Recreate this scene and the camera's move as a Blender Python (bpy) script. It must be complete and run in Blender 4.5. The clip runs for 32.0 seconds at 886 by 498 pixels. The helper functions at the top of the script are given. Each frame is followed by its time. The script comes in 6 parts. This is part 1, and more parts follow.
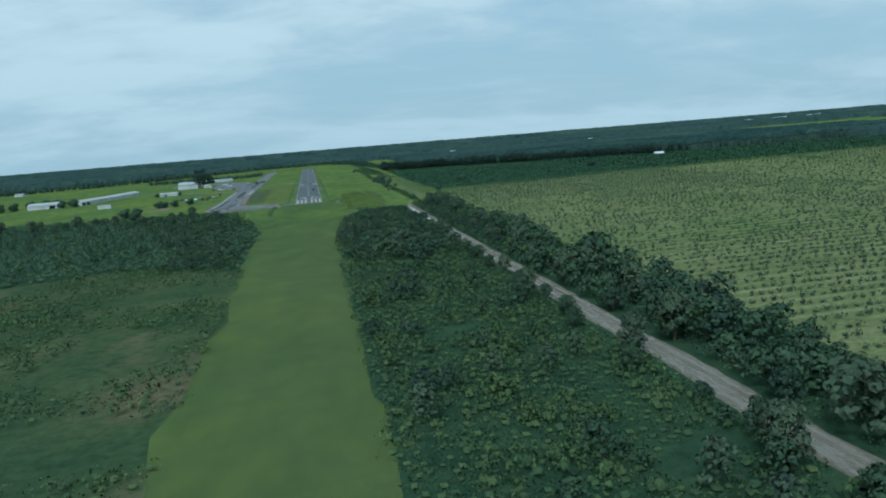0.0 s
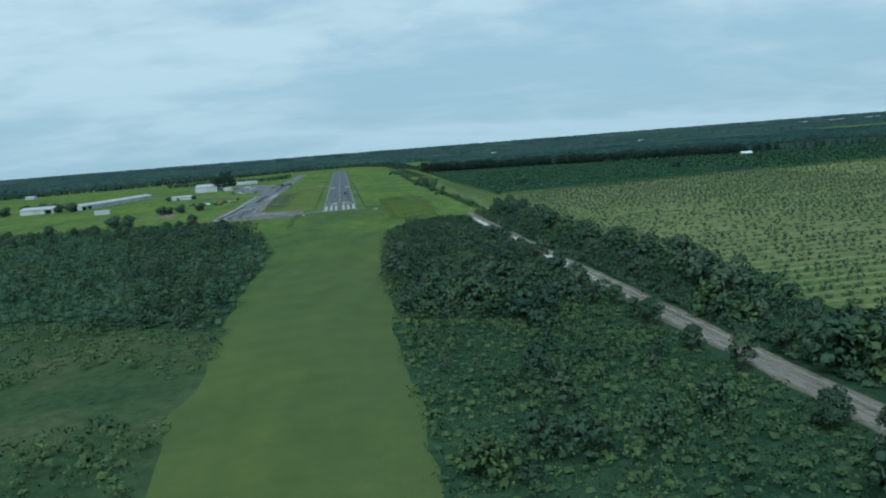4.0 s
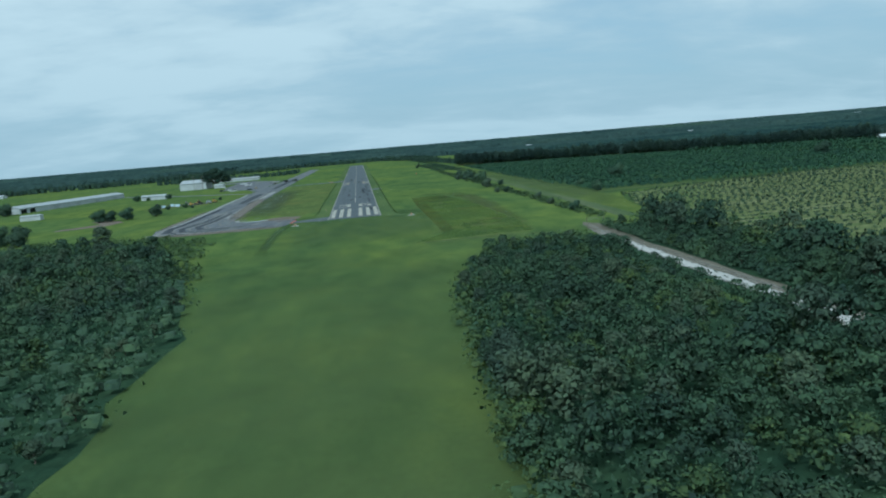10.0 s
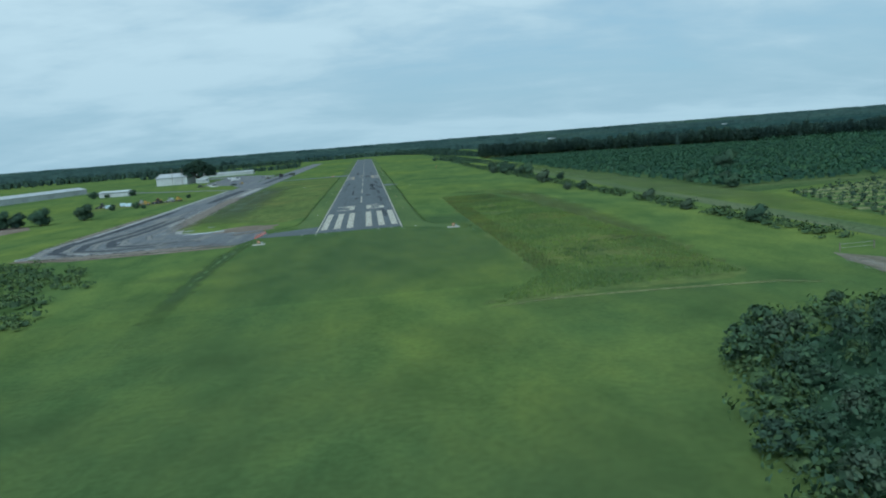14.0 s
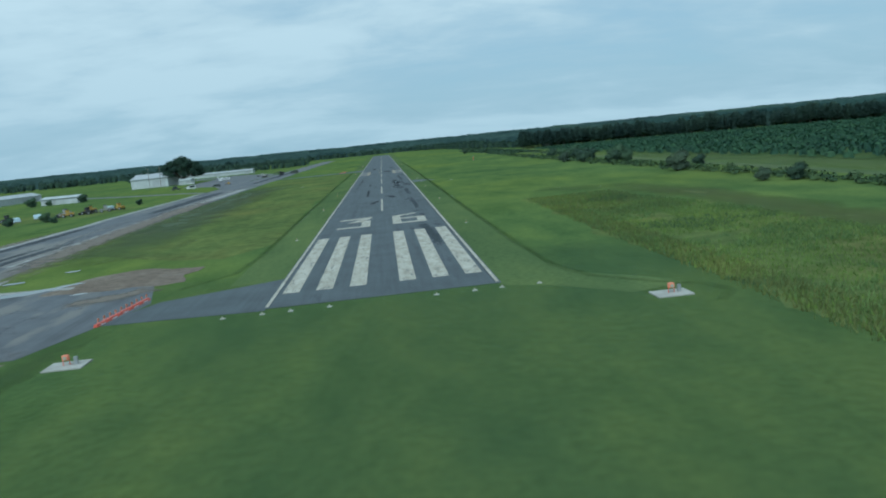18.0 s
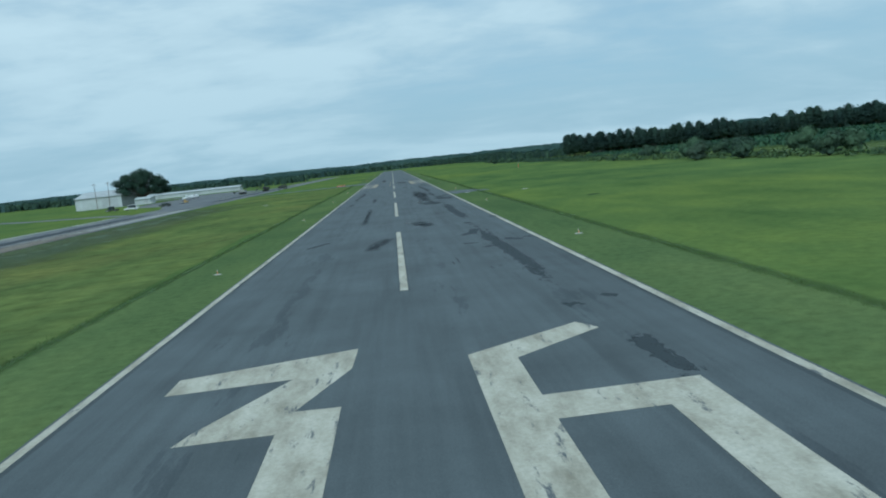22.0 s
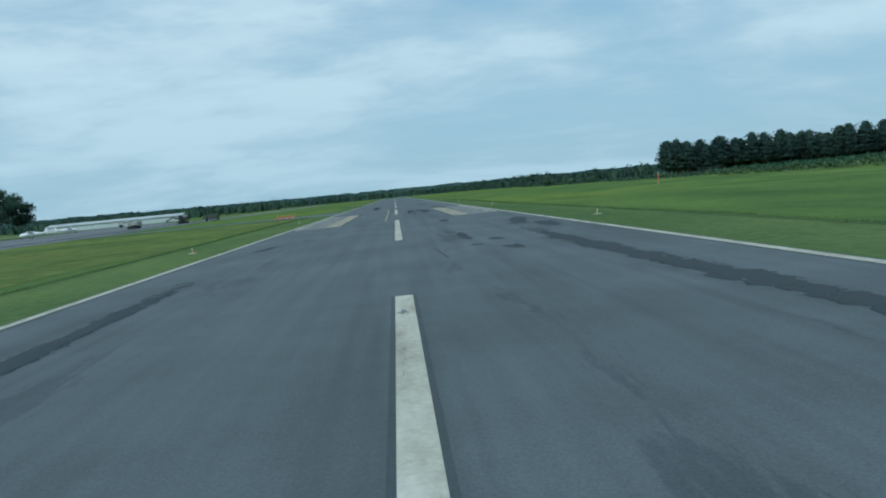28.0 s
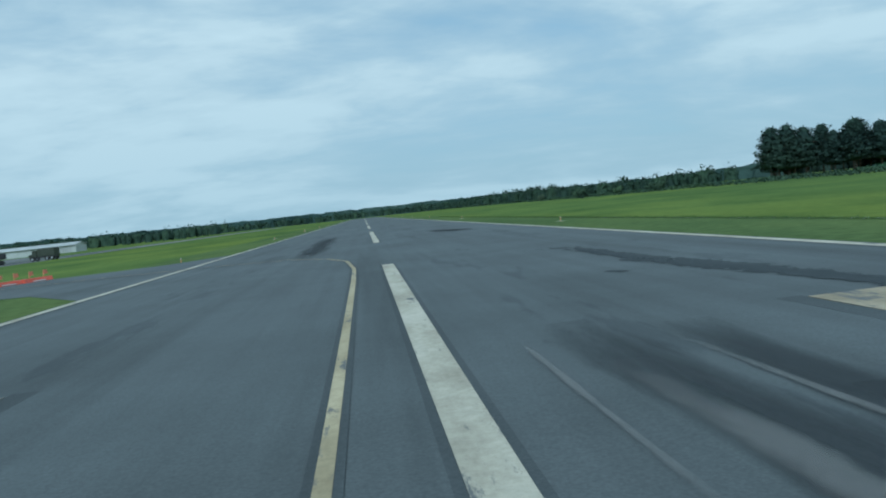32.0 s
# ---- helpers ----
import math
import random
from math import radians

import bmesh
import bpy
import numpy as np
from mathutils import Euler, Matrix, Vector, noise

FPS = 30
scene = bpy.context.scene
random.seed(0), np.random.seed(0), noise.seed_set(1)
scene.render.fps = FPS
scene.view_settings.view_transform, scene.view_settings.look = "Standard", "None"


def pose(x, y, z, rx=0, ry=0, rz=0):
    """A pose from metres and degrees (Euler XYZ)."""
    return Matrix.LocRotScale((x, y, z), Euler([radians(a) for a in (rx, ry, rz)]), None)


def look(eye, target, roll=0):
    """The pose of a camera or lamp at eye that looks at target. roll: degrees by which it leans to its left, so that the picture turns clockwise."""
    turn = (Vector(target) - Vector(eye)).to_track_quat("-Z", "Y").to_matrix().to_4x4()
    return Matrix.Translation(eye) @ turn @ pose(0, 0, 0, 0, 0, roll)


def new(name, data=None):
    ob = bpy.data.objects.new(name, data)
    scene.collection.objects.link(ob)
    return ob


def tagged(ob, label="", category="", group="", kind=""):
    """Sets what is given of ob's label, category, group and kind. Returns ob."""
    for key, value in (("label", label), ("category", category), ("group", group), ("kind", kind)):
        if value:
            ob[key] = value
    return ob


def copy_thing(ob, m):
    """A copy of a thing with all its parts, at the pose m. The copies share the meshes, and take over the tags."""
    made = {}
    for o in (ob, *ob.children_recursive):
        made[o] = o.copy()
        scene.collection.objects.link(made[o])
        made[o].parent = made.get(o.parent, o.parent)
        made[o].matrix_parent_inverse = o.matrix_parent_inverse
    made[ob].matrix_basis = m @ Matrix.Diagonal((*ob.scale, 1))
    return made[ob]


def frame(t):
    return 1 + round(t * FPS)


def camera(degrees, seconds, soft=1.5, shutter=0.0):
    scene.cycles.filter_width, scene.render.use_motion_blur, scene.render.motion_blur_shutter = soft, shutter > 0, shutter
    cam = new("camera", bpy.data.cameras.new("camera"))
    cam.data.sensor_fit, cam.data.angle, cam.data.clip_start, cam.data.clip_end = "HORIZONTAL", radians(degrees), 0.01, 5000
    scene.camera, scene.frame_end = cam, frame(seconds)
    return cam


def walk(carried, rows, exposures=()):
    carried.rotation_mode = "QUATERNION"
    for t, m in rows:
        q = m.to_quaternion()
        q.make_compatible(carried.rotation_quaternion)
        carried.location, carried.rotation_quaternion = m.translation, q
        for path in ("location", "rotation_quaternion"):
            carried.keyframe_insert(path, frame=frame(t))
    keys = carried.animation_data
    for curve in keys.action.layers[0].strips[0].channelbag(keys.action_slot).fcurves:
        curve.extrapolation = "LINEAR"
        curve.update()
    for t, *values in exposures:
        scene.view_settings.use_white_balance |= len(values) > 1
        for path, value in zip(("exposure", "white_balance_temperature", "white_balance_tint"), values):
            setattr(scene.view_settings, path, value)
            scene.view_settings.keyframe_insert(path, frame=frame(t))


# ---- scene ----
FLIGHT = [
    (0, 3.18, -644.46, 47.02, -9.590, -8.537, -4.620),
    (1, 2.92, -611.93, 45.14, -10.825, -8.930, -4.507),
    (1.5, 2.82, -595.65, 44.21, -9.410, -8.000, -3.901),
    (2, 2.74, -579.36, 43.29, -8.521, -7.595, -3.786),
    (3, 2.76, -546.76, 41.48, -7.369, -8.029, -4.366),
    (6, 3.79, -448.85, 36.75, -7.290, -7.997, -4.554),
    (7, 3.78, -416.83, 34.86, -7.511, -8.548, -4.757),
    (8, 3.85, -385.03, 32.88, -7.623, -8.433, -4.354),
    (9, 3.83, -353.44, 30.84, -6.423, -8.013, -4.022),
    (10, 3.83, -322.13, 28.83, -5.861, -8.101, -4.745),
    (11, 4.01, -291.21, 26.67, -6.427, -8.484, -5.113),
    (12, 3.82, -260.20, 24.70, -6.772, -8.511, -4.899),
    (13, 3.44, -228.97, 23.04, -6.146, -8.366, -4.929),
    (14, 3.62, -197.35, 21.59, -5.250, -8.270, -4.508),
    (16.6, 2.00, -114.16, 16.66, -4.582, -8.536, -5.413),
    (17, 1.84, -101.95, 15.94, -4.391, -8.412, -5.727),
    (18, 1.34, -71.30, 14.21, -3.902, -8.276, -5.672),
    (19, 0.94, -39.68, 12.18, -3.807, -8.331, -5.760),
    (20, 0.63, -7.59, 10.05, -3.939, -8.241, -5.909),
    (21, -0.24, 22.63, 8.33, -4.045, -7.434, -4.750),
    (22, 0.09, 53.62, 6.94, -3.202, -6.747, -6.168),
    (23, 0.09, 84.95, 5.61, -2.721, -6.562, -6.296),
    (24, 0.03, 115.53, 4.39, -2.878, -6.424, -6.203),
    (25, 0.01, 145.50, 3.43, -3.112, -5.662, -5.828),
    (26, 0.05, 175.84, 2.97, -3.253, -5.166, -5.348),
    (28.6, -0.03, 250.78, 2.37, -3.348, -4.023, -5.525),
    (29, -0.12, 262.36, 2.15, -3.612, -3.724, -5.358),
    (30, -0.24, 290.40, 2.29, -5.004, -3.405, -4.547),
    (30.6, -0.48, 307.14, 2.31, -5.879, -3.377, -4.737),
    (31, -0.61, 318.17, 2.32, -6.153, -3.466, -5.310),
    (31.5, -0.61, 331.98, 2.16, -6.058, -3.276, -5.759),
    (32, -0.73, 345.81, 2.01, -5.785, -3.142, -6.145),
]
FOV = 61.35

cam = camera(FOV, 32.0, soft=2.0)


def flight_pose(x, y, z, yaw, pitch, roll):
    """Heading in degrees to the left of the runway's axis, pitch up, bank."""
    a, b = radians(yaw), radians(pitch)
    way = Vector((-math.sin(a) * math.cos(b), math.cos(a) * math.cos(b), math.sin(b)))
    eye = Vector((x, y, z))
    return look(eye, eye + way * 10, roll)


walk(cam, [(r[0], flight_pose(*r[1:])) for r in FLIGHT], exposures=[(0, 0.52, 5070, -8), (32, 0.52, 5070, -8)])

# ---- sky and sun ----
SUN_ELEVATION, SUN_AZIMUTH = 48, 205
world = bpy.data.worlds.new("overcast_sky")
scene.world = world
world.use_nodes = True
wn, wl = world.node_tree.nodes, world.node_tree.links
wn.clear()
w_out = wn.new("ShaderNodeOutputWorld")
w_bg = wn.new("ShaderNodeBackground")
w_bg.inputs["Strength"].default_value = 0.1
w_sky = wn.new("ShaderNodeTexSky")
w_sky.sky_type = "NISHITA"
w_sky.sun_disc = False
w_sky.sun_elevation = radians(SUN_ELEVATION)
w_sky.sun_rotation = radians(SUN_AZIMUTH)
w_sky.air_density, w_sky.dust_density, w_sky.ozone_density = 1.0, 2.0, 1.5
w_tc = wn.new("ShaderNodeTexCoord")
w_sep = wn.new("ShaderNodeSeparateXYZ")
wl.new(w_tc.outputs["Generated"], w_sep.inputs[0])


def wmath(op, a, b=None, clamp=False):
    n = wn.new("ShaderNodeMath")
    n.operation, n.use_clamp = op, clamp
    for i, v in enumerate((a, b)):
        if v is None:
            continue
        if isinstance(v, (int, float)):
            n.inputs[i].default_value = v
        else:
            wl.new(v, n.inputs[i])
    return n.outputs[0]


w_up = wmath("ADD", wmath("MAXIMUM", w_sep.outputs[2], 0.0), 0.2)
w_comb = wn.new("ShaderNodeCombineXYZ")
wl.new(wmath("DIVIDE", w_sep.outputs[0], w_up), w_comb.inputs[0])
wl.new(wmath("DIVIDE", w_sep.outputs[1], w_up), w_comb.inputs[1])


def wnoise(scale, detail, rough, stretch, shift):
    m = wn.new("ShaderNodeMapping")
    m.inputs["Scale"].default_value = stretch
    m.inputs["Location"].default_value = shift
    wl.new(w_comb.outputs[0], m.inputs[0])
    n = wn.new("ShaderNodeTexNoise")
    n.inputs["Scale"].default_value = scale
    n.inputs["Detail"].default_value = detail
    n.inputs["Roughness"].default_value = rough
    n.inputs["Distortion"].default_value = 0.4
    wl.new(m.outputs[0], n.inputs["Vector"])
    return n.outputs["Fac"]


def wramp(src, stops):
    r = wn.new("ShaderNodeValToRGB")
    el = r.color_ramp.elements
    while len(el) < len(stops):
        el.new(0.5)
    for e, (p, c) in zip(el, stops):
        e.position, e.color = p, (*c, 1)
    wl.new(src, r.inputs[0])
    return r.outputs[0]


def wmix(fac, a, b):
    n = wn.new("ShaderNodeMix")
    n.data_type = "RGBA"
    for sock, v in ((n.inputs["Factor"], fac), (n.inputs[6], a), (n.inputs[7], b)):
        if isinstance(v, (int, float)):
            sock.default_value = v
        elif isinstance(v, tuple):
            sock.default_value = (*v, 1)
        else:
            wl.new(v, sock)
    return n.outputs[2]


cloud_broad = wnoise(0.85, 5, 0.55, (0.7, 1.1, 1), (2.2, 0.35, 0))
cloud_fine = wnoise(2.6, 6, 0.6, (0.8, 1.1, 1), (0.3, 5.2, 0))
w_band = wn.new("ShaderNodeMapping")
w_band.inputs["Scale"].default_value, w_band.inputs["Location"].default_value = (1.6, 1.6, 7.0), (0.4, 0, 0.35)
wl.new(w_tc.outputs["Generated"], w_band.inputs[0])
w_streak = wn.new("ShaderNodeTexNoise")
w_streak.inputs["Scale"].default_value, w_streak.inputs["Detail"].default_value, w_streak.inputs["Roughness"].default_value = 2.0, 7, 0.58
wl.new(w_band.outputs[0], w_streak.inputs["Vector"])
cloud_streak = w_streak.outputs["Fac"]
cloud_sum = wmath("ADD", wmath("ADD", wmath("MULTIPLY", cloud_broad, 0.56), wmath("MULTIPLY", cloud_fine, 0.22)), wmath("MULTIPLY", cloud_streak, 0.22))
cover = wramp(cloud_sum, [(0.36, (0, 0, 0)), (0.54, (1, 1, 1))])
cloud_tone = wramp(wmath("ADD", wmath("ADD", wmath("MULTIPLY", cloud_broad, 0.58), wmath("MULTIPLY", cloud_fine, 0.17)), wmath("MULTIPLY", cloud_streak, 0.25)), [(0.38, (2.95, 3.3, 3.55)), (0.48, (3.75, 4.05, 4.2)), (0.58, (4.8, 4.95, 4.92))])
blue_gap = wmix(0.78, w_sky.outputs[0], (2.6, 3.3, 3.75))
clouded = wmix(cover, blue_gap, cloud_tone)
# the veil thickens into one pale layer near the horizon
low = wramp(w_sep.outputs[2], [(0.0, (1, 1, 1)), (0.22, (0, 0, 0))])
wl.new(wmix(wmath("MULTIPLY", low, 0.6), clouded, (3.2, 3.75, 3.95)), w_bg.inputs["Color"])
wl.new(w_bg.outputs[0], w_out.inputs[0])

sun_data = bpy.data.lights.new("sun", "SUN")
sun_data.energy, sun_data.angle, sun_data.color = 1.5, radians(14), (1.0, 0.96, 0.9)
sun = new("sun", sun_data)
sa, se = radians(SUN_AZIMUTH), radians(SUN_ELEVATION)
sun_way = Vector((math.sin(sa) * math.cos(se), math.cos(sa) * math.cos(se), math.sin(se)))
sun.matrix_world = look(sun_way * 300, (0, 0, 0))


# ---- materials ----
def node_mat(name, rough=0.8, metal=0.0, spec=0.3):
    m = bpy.data.materials.new(name)
    m.use_nodes = True
    bsdf = m.node_tree.nodes["Principled BSDF"]
    bsdf.inputs["Roughness"].default_value = rough
    bsdf.inputs["Metallic"].default_value = metal
    bsdf.inputs["Specular IOR Level"].default_value = spec
    return m, m.node_tree.nodes, m.node_tree.links, bsdf


def noise_node(nt, ln, vec, scale, detail=4, rough=0.6, stretch=None):
    if stretch:
        mp = nt.new("ShaderNodeMapping")
        mp.inputs["Scale"].default_value = stretch
        ln.new(vec, mp.inputs[0])
        vec = mp.outputs[0]
    n = nt.new("ShaderNodeTexNoise")
    n.inputs["Scale"].default_value, n.inputs["Detail"].default_value, n.inputs["Roughness"].default_value = scale, detail, rough
    ln.new(vec, n.inputs["Vector"])
    return n.outputs["Fac"]


def ramp_node(nt, ln, src, stops):
    r = nt.new("ShaderNodeValToRGB")
    el = r.color_ramp.elements
    while len(el) < len(stops):
        el.new(0.5)
    for e, (p, c) in zip(el, stops):
        e.position, e.color = p, (*c, 1) if len(c) == 3 else c
    ln.new(src, r.inputs[0])
    return r.outputs[0]


def mix_node(nt, ln, fac, a, b, blend="MIX"):
    n = nt.new("ShaderNodeMix")
    n.data_type, n.blend_type = "RGBA", blend
    for sock, v in ((n.inputs["Factor"], fac), (n.inputs[6], a), (n.inputs[7], b)):
        if isinstance(v, (int, float)):
            sock.default_value = v
        elif isinstance(v, tuple):
            sock.default_value = (*v, 1)
        else:
            ln.new(v, sock)
    return n.outputs[2]


def bump_node(nt, ln, bsdf, height, strength, distance):
    b = nt.new("ShaderNodeBump")
    b.inputs["Strength"].default_value, b.inputs["Distance"].default_value = strength, distance
    ln.new(height, b.inputs["Height"])
    ln.new(b.outputs[0], bsdf.inputs["Normal"])


def place_vec(nt):
    return nt.new("ShaderNodeNewGeometry").outputs["Position"]


def ground_mat(name, tones, broad=0.02, fine=0.7, stretch=None, bump=0.5, rough=0.95, third=None, third_scale=0.006, third_stops=(0.5, 0.62), grit=1.0, mottle=0.0):
    """Ground cover: tones from dark to light by a broad and a fine noise, with a third tone in large drifts."""
    m, nt, ln, bsdf = node_mat(name, rough, 0, 0.0)
    pos = place_vec(nt)
    a = noise_node(nt, ln, pos, broad, 6, 0.6, stretch)
    b = noise_node(nt, ln, pos, fine, 6, 0.7)
    mid = ramp_node(nt, ln, a, [(0.32, tones[0]), (0.5, tones[1]), (0.68, tones[2])])
    speck = ramp_node(nt, ln, b, [(0.25, (1 - 0.45 * grit,) * 3), (0.55, (1, 1, 1)), (0.8, (1 + 0.35 * grit, 1 + 0.35 * grit, 1 + 0.25 * grit))])
    col = mix_node(nt, ln, 1.0, mid, speck, "MULTIPLY")
    if third:
        c = noise_node(nt, ln, pos, third_scale, 4, 0.55, (1, 0.6, 1))
        f = ramp_node(nt, ln, c, [(third_stops[0], (0, 0, 0)), (third_stops[1], (1, 1, 1))])
        col = mix_node(nt, ln, f, col, mix_node(nt, ln, 1.0, third, speck, "MULTIPLY"))
    if mottle:
        # worn, damp and lusher patches a few metres wide, drawn out along the mowing
        d = noise_node(nt, ln, pos, 0.11, 6, 0.62, (1.0, 0.45, 1))
        patchy = ramp_node(nt, ln, d, [(0.34, (1 - 0.9 * mottle, 1 - 0.7 * mottle, 1 - 0.6 * mottle)), (0.48, (1, 1, 1)), (0.64, (1 + mottle, 1 + 0.7 * mottle, 1 + 0.3 * mottle))])
        col = mix_node(nt, ln, 1.0, col, patchy, "MULTIPLY")
    ln.new(col, bsdf.inputs["Base Color"])
    bump_node(nt, ln, bsdf, b, bump, 0.25)
    return m


def leaf_mat(name, tones, rough=0.75):
    """Leaves: a tone of its own for every clump, drifting a little from tree to tree."""
    m, nt, ln, bsdf = node_mat(name, rough, 0, 0.3)
    geo = nt.new("ShaderNodeNewGeometry")
    col = ramp_node(nt, ln, geo.outputs["Random Per Island"], [(0.0, tones[0]), (0.55, tones[1]), (1.0, tones[2])])
    drift = ramp_node(nt, ln, noise_node(nt, ln, geo.outputs["Position"], 0.05, 3), [(0.3, (0.7, 0.76, 0.82)), (0.7, (1.32, 1.22, 1.0))])
    fleck = noise_node(nt, ln, geo.outputs["Position"], 1.1, 5, 0.65)
    tone = ramp_node(nt, ln, fleck, [(0.32, (0.78, 0.78, 0.8)), (0.68, (1.22, 1.22, 1.18))])
    final = mix_node(nt, ln, 1.0, mix_node(nt, ln, 1.0, col, drift, "MULTIPLY"), tone, "MULTIPLY")
    ln.new(final, bsdf.inputs["Base Color"])
    # light that comes through the leaves
    thin = nt.new("ShaderNodeBsdfTranslucent")
    ln.new(final, thin.inputs["Color"])
    both = nt.new("ShaderNodeMixShader")
    both.inputs[0].default_value = 0.3
    ln.new(bsdf.outputs[0], both.inputs[1])
    ln.new(thin.outputs[0], both.inputs[2])
    ln.new(both.outputs[0], nt["Material Output"].inputs["Surface"])
    return m


def plain_mat(name, col, rough=0.6, metal=0.0, wear=0.25, scale=1.5, spec=0.3, bump=0.0):
    """Painted or bare stuff with soft stains and fine grain."""
    m, nt, ln, bsdf = node_mat(name, rough, metal, spec)
    tc = nt.new("ShaderNodeTexCoord").outputs["Object"]
    a = noise_node(nt, ln, tc, scale, 5, 0.65)
    b = noise_node(nt, ln, tc, scale * 14, 3, 0.6)
    lo, hi = 1 - wear, 1 + wear * 0.5
    t1 = ramp_node(nt, ln, a, [(0.3, (lo, lo, lo * 0.97)), (0.7, (hi, hi, hi))])
    t2 = ramp_node(nt, ln, b, [(0.3, (1 - wear / 3,) * 3), (0.7, (1 + wear / 3,) * 3)])
    ln.new(mix_node(nt, ln, 1.0, mix_node(nt, ln, 1.0, tuple(col), t1, "MULTIPLY"), t2, "MULTIPLY"), bsdf.inputs["Base Color"])
    if bump:
        bump_node(nt, ln, bsdf, b, bump, 0.02)
    return m


def asphalt_mat(name, base, streak=0.5, bleach=(0.2, 0.19, 0.17), amount=0.0, lanes=False):
    """Aged asphalt: aggregate grain, long dark tyre and oil streaks along y, mottled patches."""
    m, nt, ln, bsdf = node_mat(name, 0.82, 0, 0.3)
    pos = place_vec(nt)
    grain = noise_node(nt, ln, pos, 26, 3, 0.7)
    mott = noise_node(nt, ln, pos, 0.16, 6, 0.62)
    strk = noise_node(nt, ln, pos, 0.42, 5, 0.6, (1.0, 0.055, 1))
    lane = noise_node(nt, ln, pos, 1.6, 4, 0.6, (1.0, 0.03, 1))
    d = tuple(c * 0.8 for c in base)
    l = tuple(c * 1.2 for c in base)
    col = ramp_node(nt, ln, mott, [(0.3, d), (0.5, base), (0.72, l)])
    sf = ramp_node(nt, ln, strk, [(0.28, (1 - streak,) * 3), (0.46, (1, 1, 1))])
    lf = ramp_node(nt, ln, lane, [(0.3, (0.86, 0.86, 0.86)), (0.6, (1.05, 1.05, 1.05))])
    gf = ramp_node(nt, ln, grain, [(0.25, (0.75, 0.75, 0.75)), (0.75, (1.25, 1.25, 1.25))])
    for f in (sf, lf, gf):
        col = mix_node(nt, ln, 1.0, col, f, "MULTIPLY")
    if lanes:
        sep = nt.new("ShaderNodeSeparateXYZ")
        ln.new(pos, sep.inputs[0])
        for at, wide, shift in ((7.9, 3.2, 0.0), (-6.2, 3.6, 40.0), (2.6, 2.2, 90.0)):
            off = nt.new("ShaderNodeMath")
            off.operation = "SUBTRACT"
            ln.new(sep.outputs[0], off.inputs[0])
            off.inputs[1].default_value = at
            mag = nt.new("ShaderNodeMath")
            mag.operation = "ABSOLUTE"
            ln.new(off.outputs[0], mag.inputs[0])
            near = nt.new("ShaderNodeMapRange")
            near.inputs["From Max"].default_value = wide
            near.inputs["To Min"].default_value, near.inputs["To Max"].default_value = 0.13, -0.06
            ln.new(mag.outputs[0], near.inputs["Value"])
            mp = nt.new("ShaderNodeMapping")
            mp.inputs["Scale"].default_value, mp.inputs["Location"].default_value = (1.0, 0.16, 1.0), (shift, shift, 0)
            ln.new(pos, mp.inputs[0])
            blot = noise_node(nt, ln, mp.outputs[0], 0.9, 8, 0.66)
            tot = nt.new("ShaderNodeMath")
            tot.operation = "ADD"
            ln.new(blot, tot.inputs[0])
            ln.new(near.outputs[0], tot.inputs[1])
            sharp = ramp_node(nt, ln, tot.outputs[0], [(0.66, (1, 1, 1)), (0.7, (0.74, 0.75, 0.77))])
            col = mix_node(nt, ln, 1.0, col, sharp, "MULTIPLY")
    if amount:
        p = noise_node(nt, ln, pos, 0.11, 6, 0.6, (1.3, 0.35, 1))
        pf = ramp_node(nt, ln, p, [(0.62 - amount, (0, 0, 0)), (0.68 - amount, (1, 1, 1))])
        col = mix_node(nt, ln, pf, col, bleach)
    ln.new(col, bsdf.inputs["Base Color"])
    bump_node(nt, ln, bsdf, grain, 0.25, 0.01)
    return m


def marking_mat(name, col, worn):
    """Road paint, rubbed through to the asphalt in patches and dirtied along the wheel lanes."""
    m, nt, ln, bsdf = node_mat(name, 0.75, 0, 0.2)
    pos = place_vec(nt)
    a = noise_node(nt, ln, pos, 0.9, 7, 0.68, (1.0, 0.35, 1))
    b = noise_node(nt, ln, pos, 9, 4, 0.7)
    dirt = ramp_node(nt, ln, a, [(0.3, (0.52, 0.5, 0.46)), (0.5, (0.86, 0.85, 0.82)), (0.66, (1.05, 1.05, 1.05))])
    grain = ramp_node(nt, ln, b, [(0.3, (0.82, 0.82, 0.82)), (0.7, (1.08, 1.08, 1.08))])
    paint = mix_node(nt, ln, 1.0, mix_node(nt, ln, 1.0, tuple(col), dirt, "MULTIPLY"), grain, "MULTIPLY")
    rub = ramp_node(nt, ln, noise_node(nt, ln, pos, 1.7, 8, 0.75, (1.0, 0.22, 1)), [(0.30 + worn, (1, 1, 1)), (0.36 + worn, (0, 0, 0))])
    ln.new(mix_node(nt, ln, rub, paint, (0.11, 0.115, 0.12)), bsdf.inputs["Base Color"])
    return m


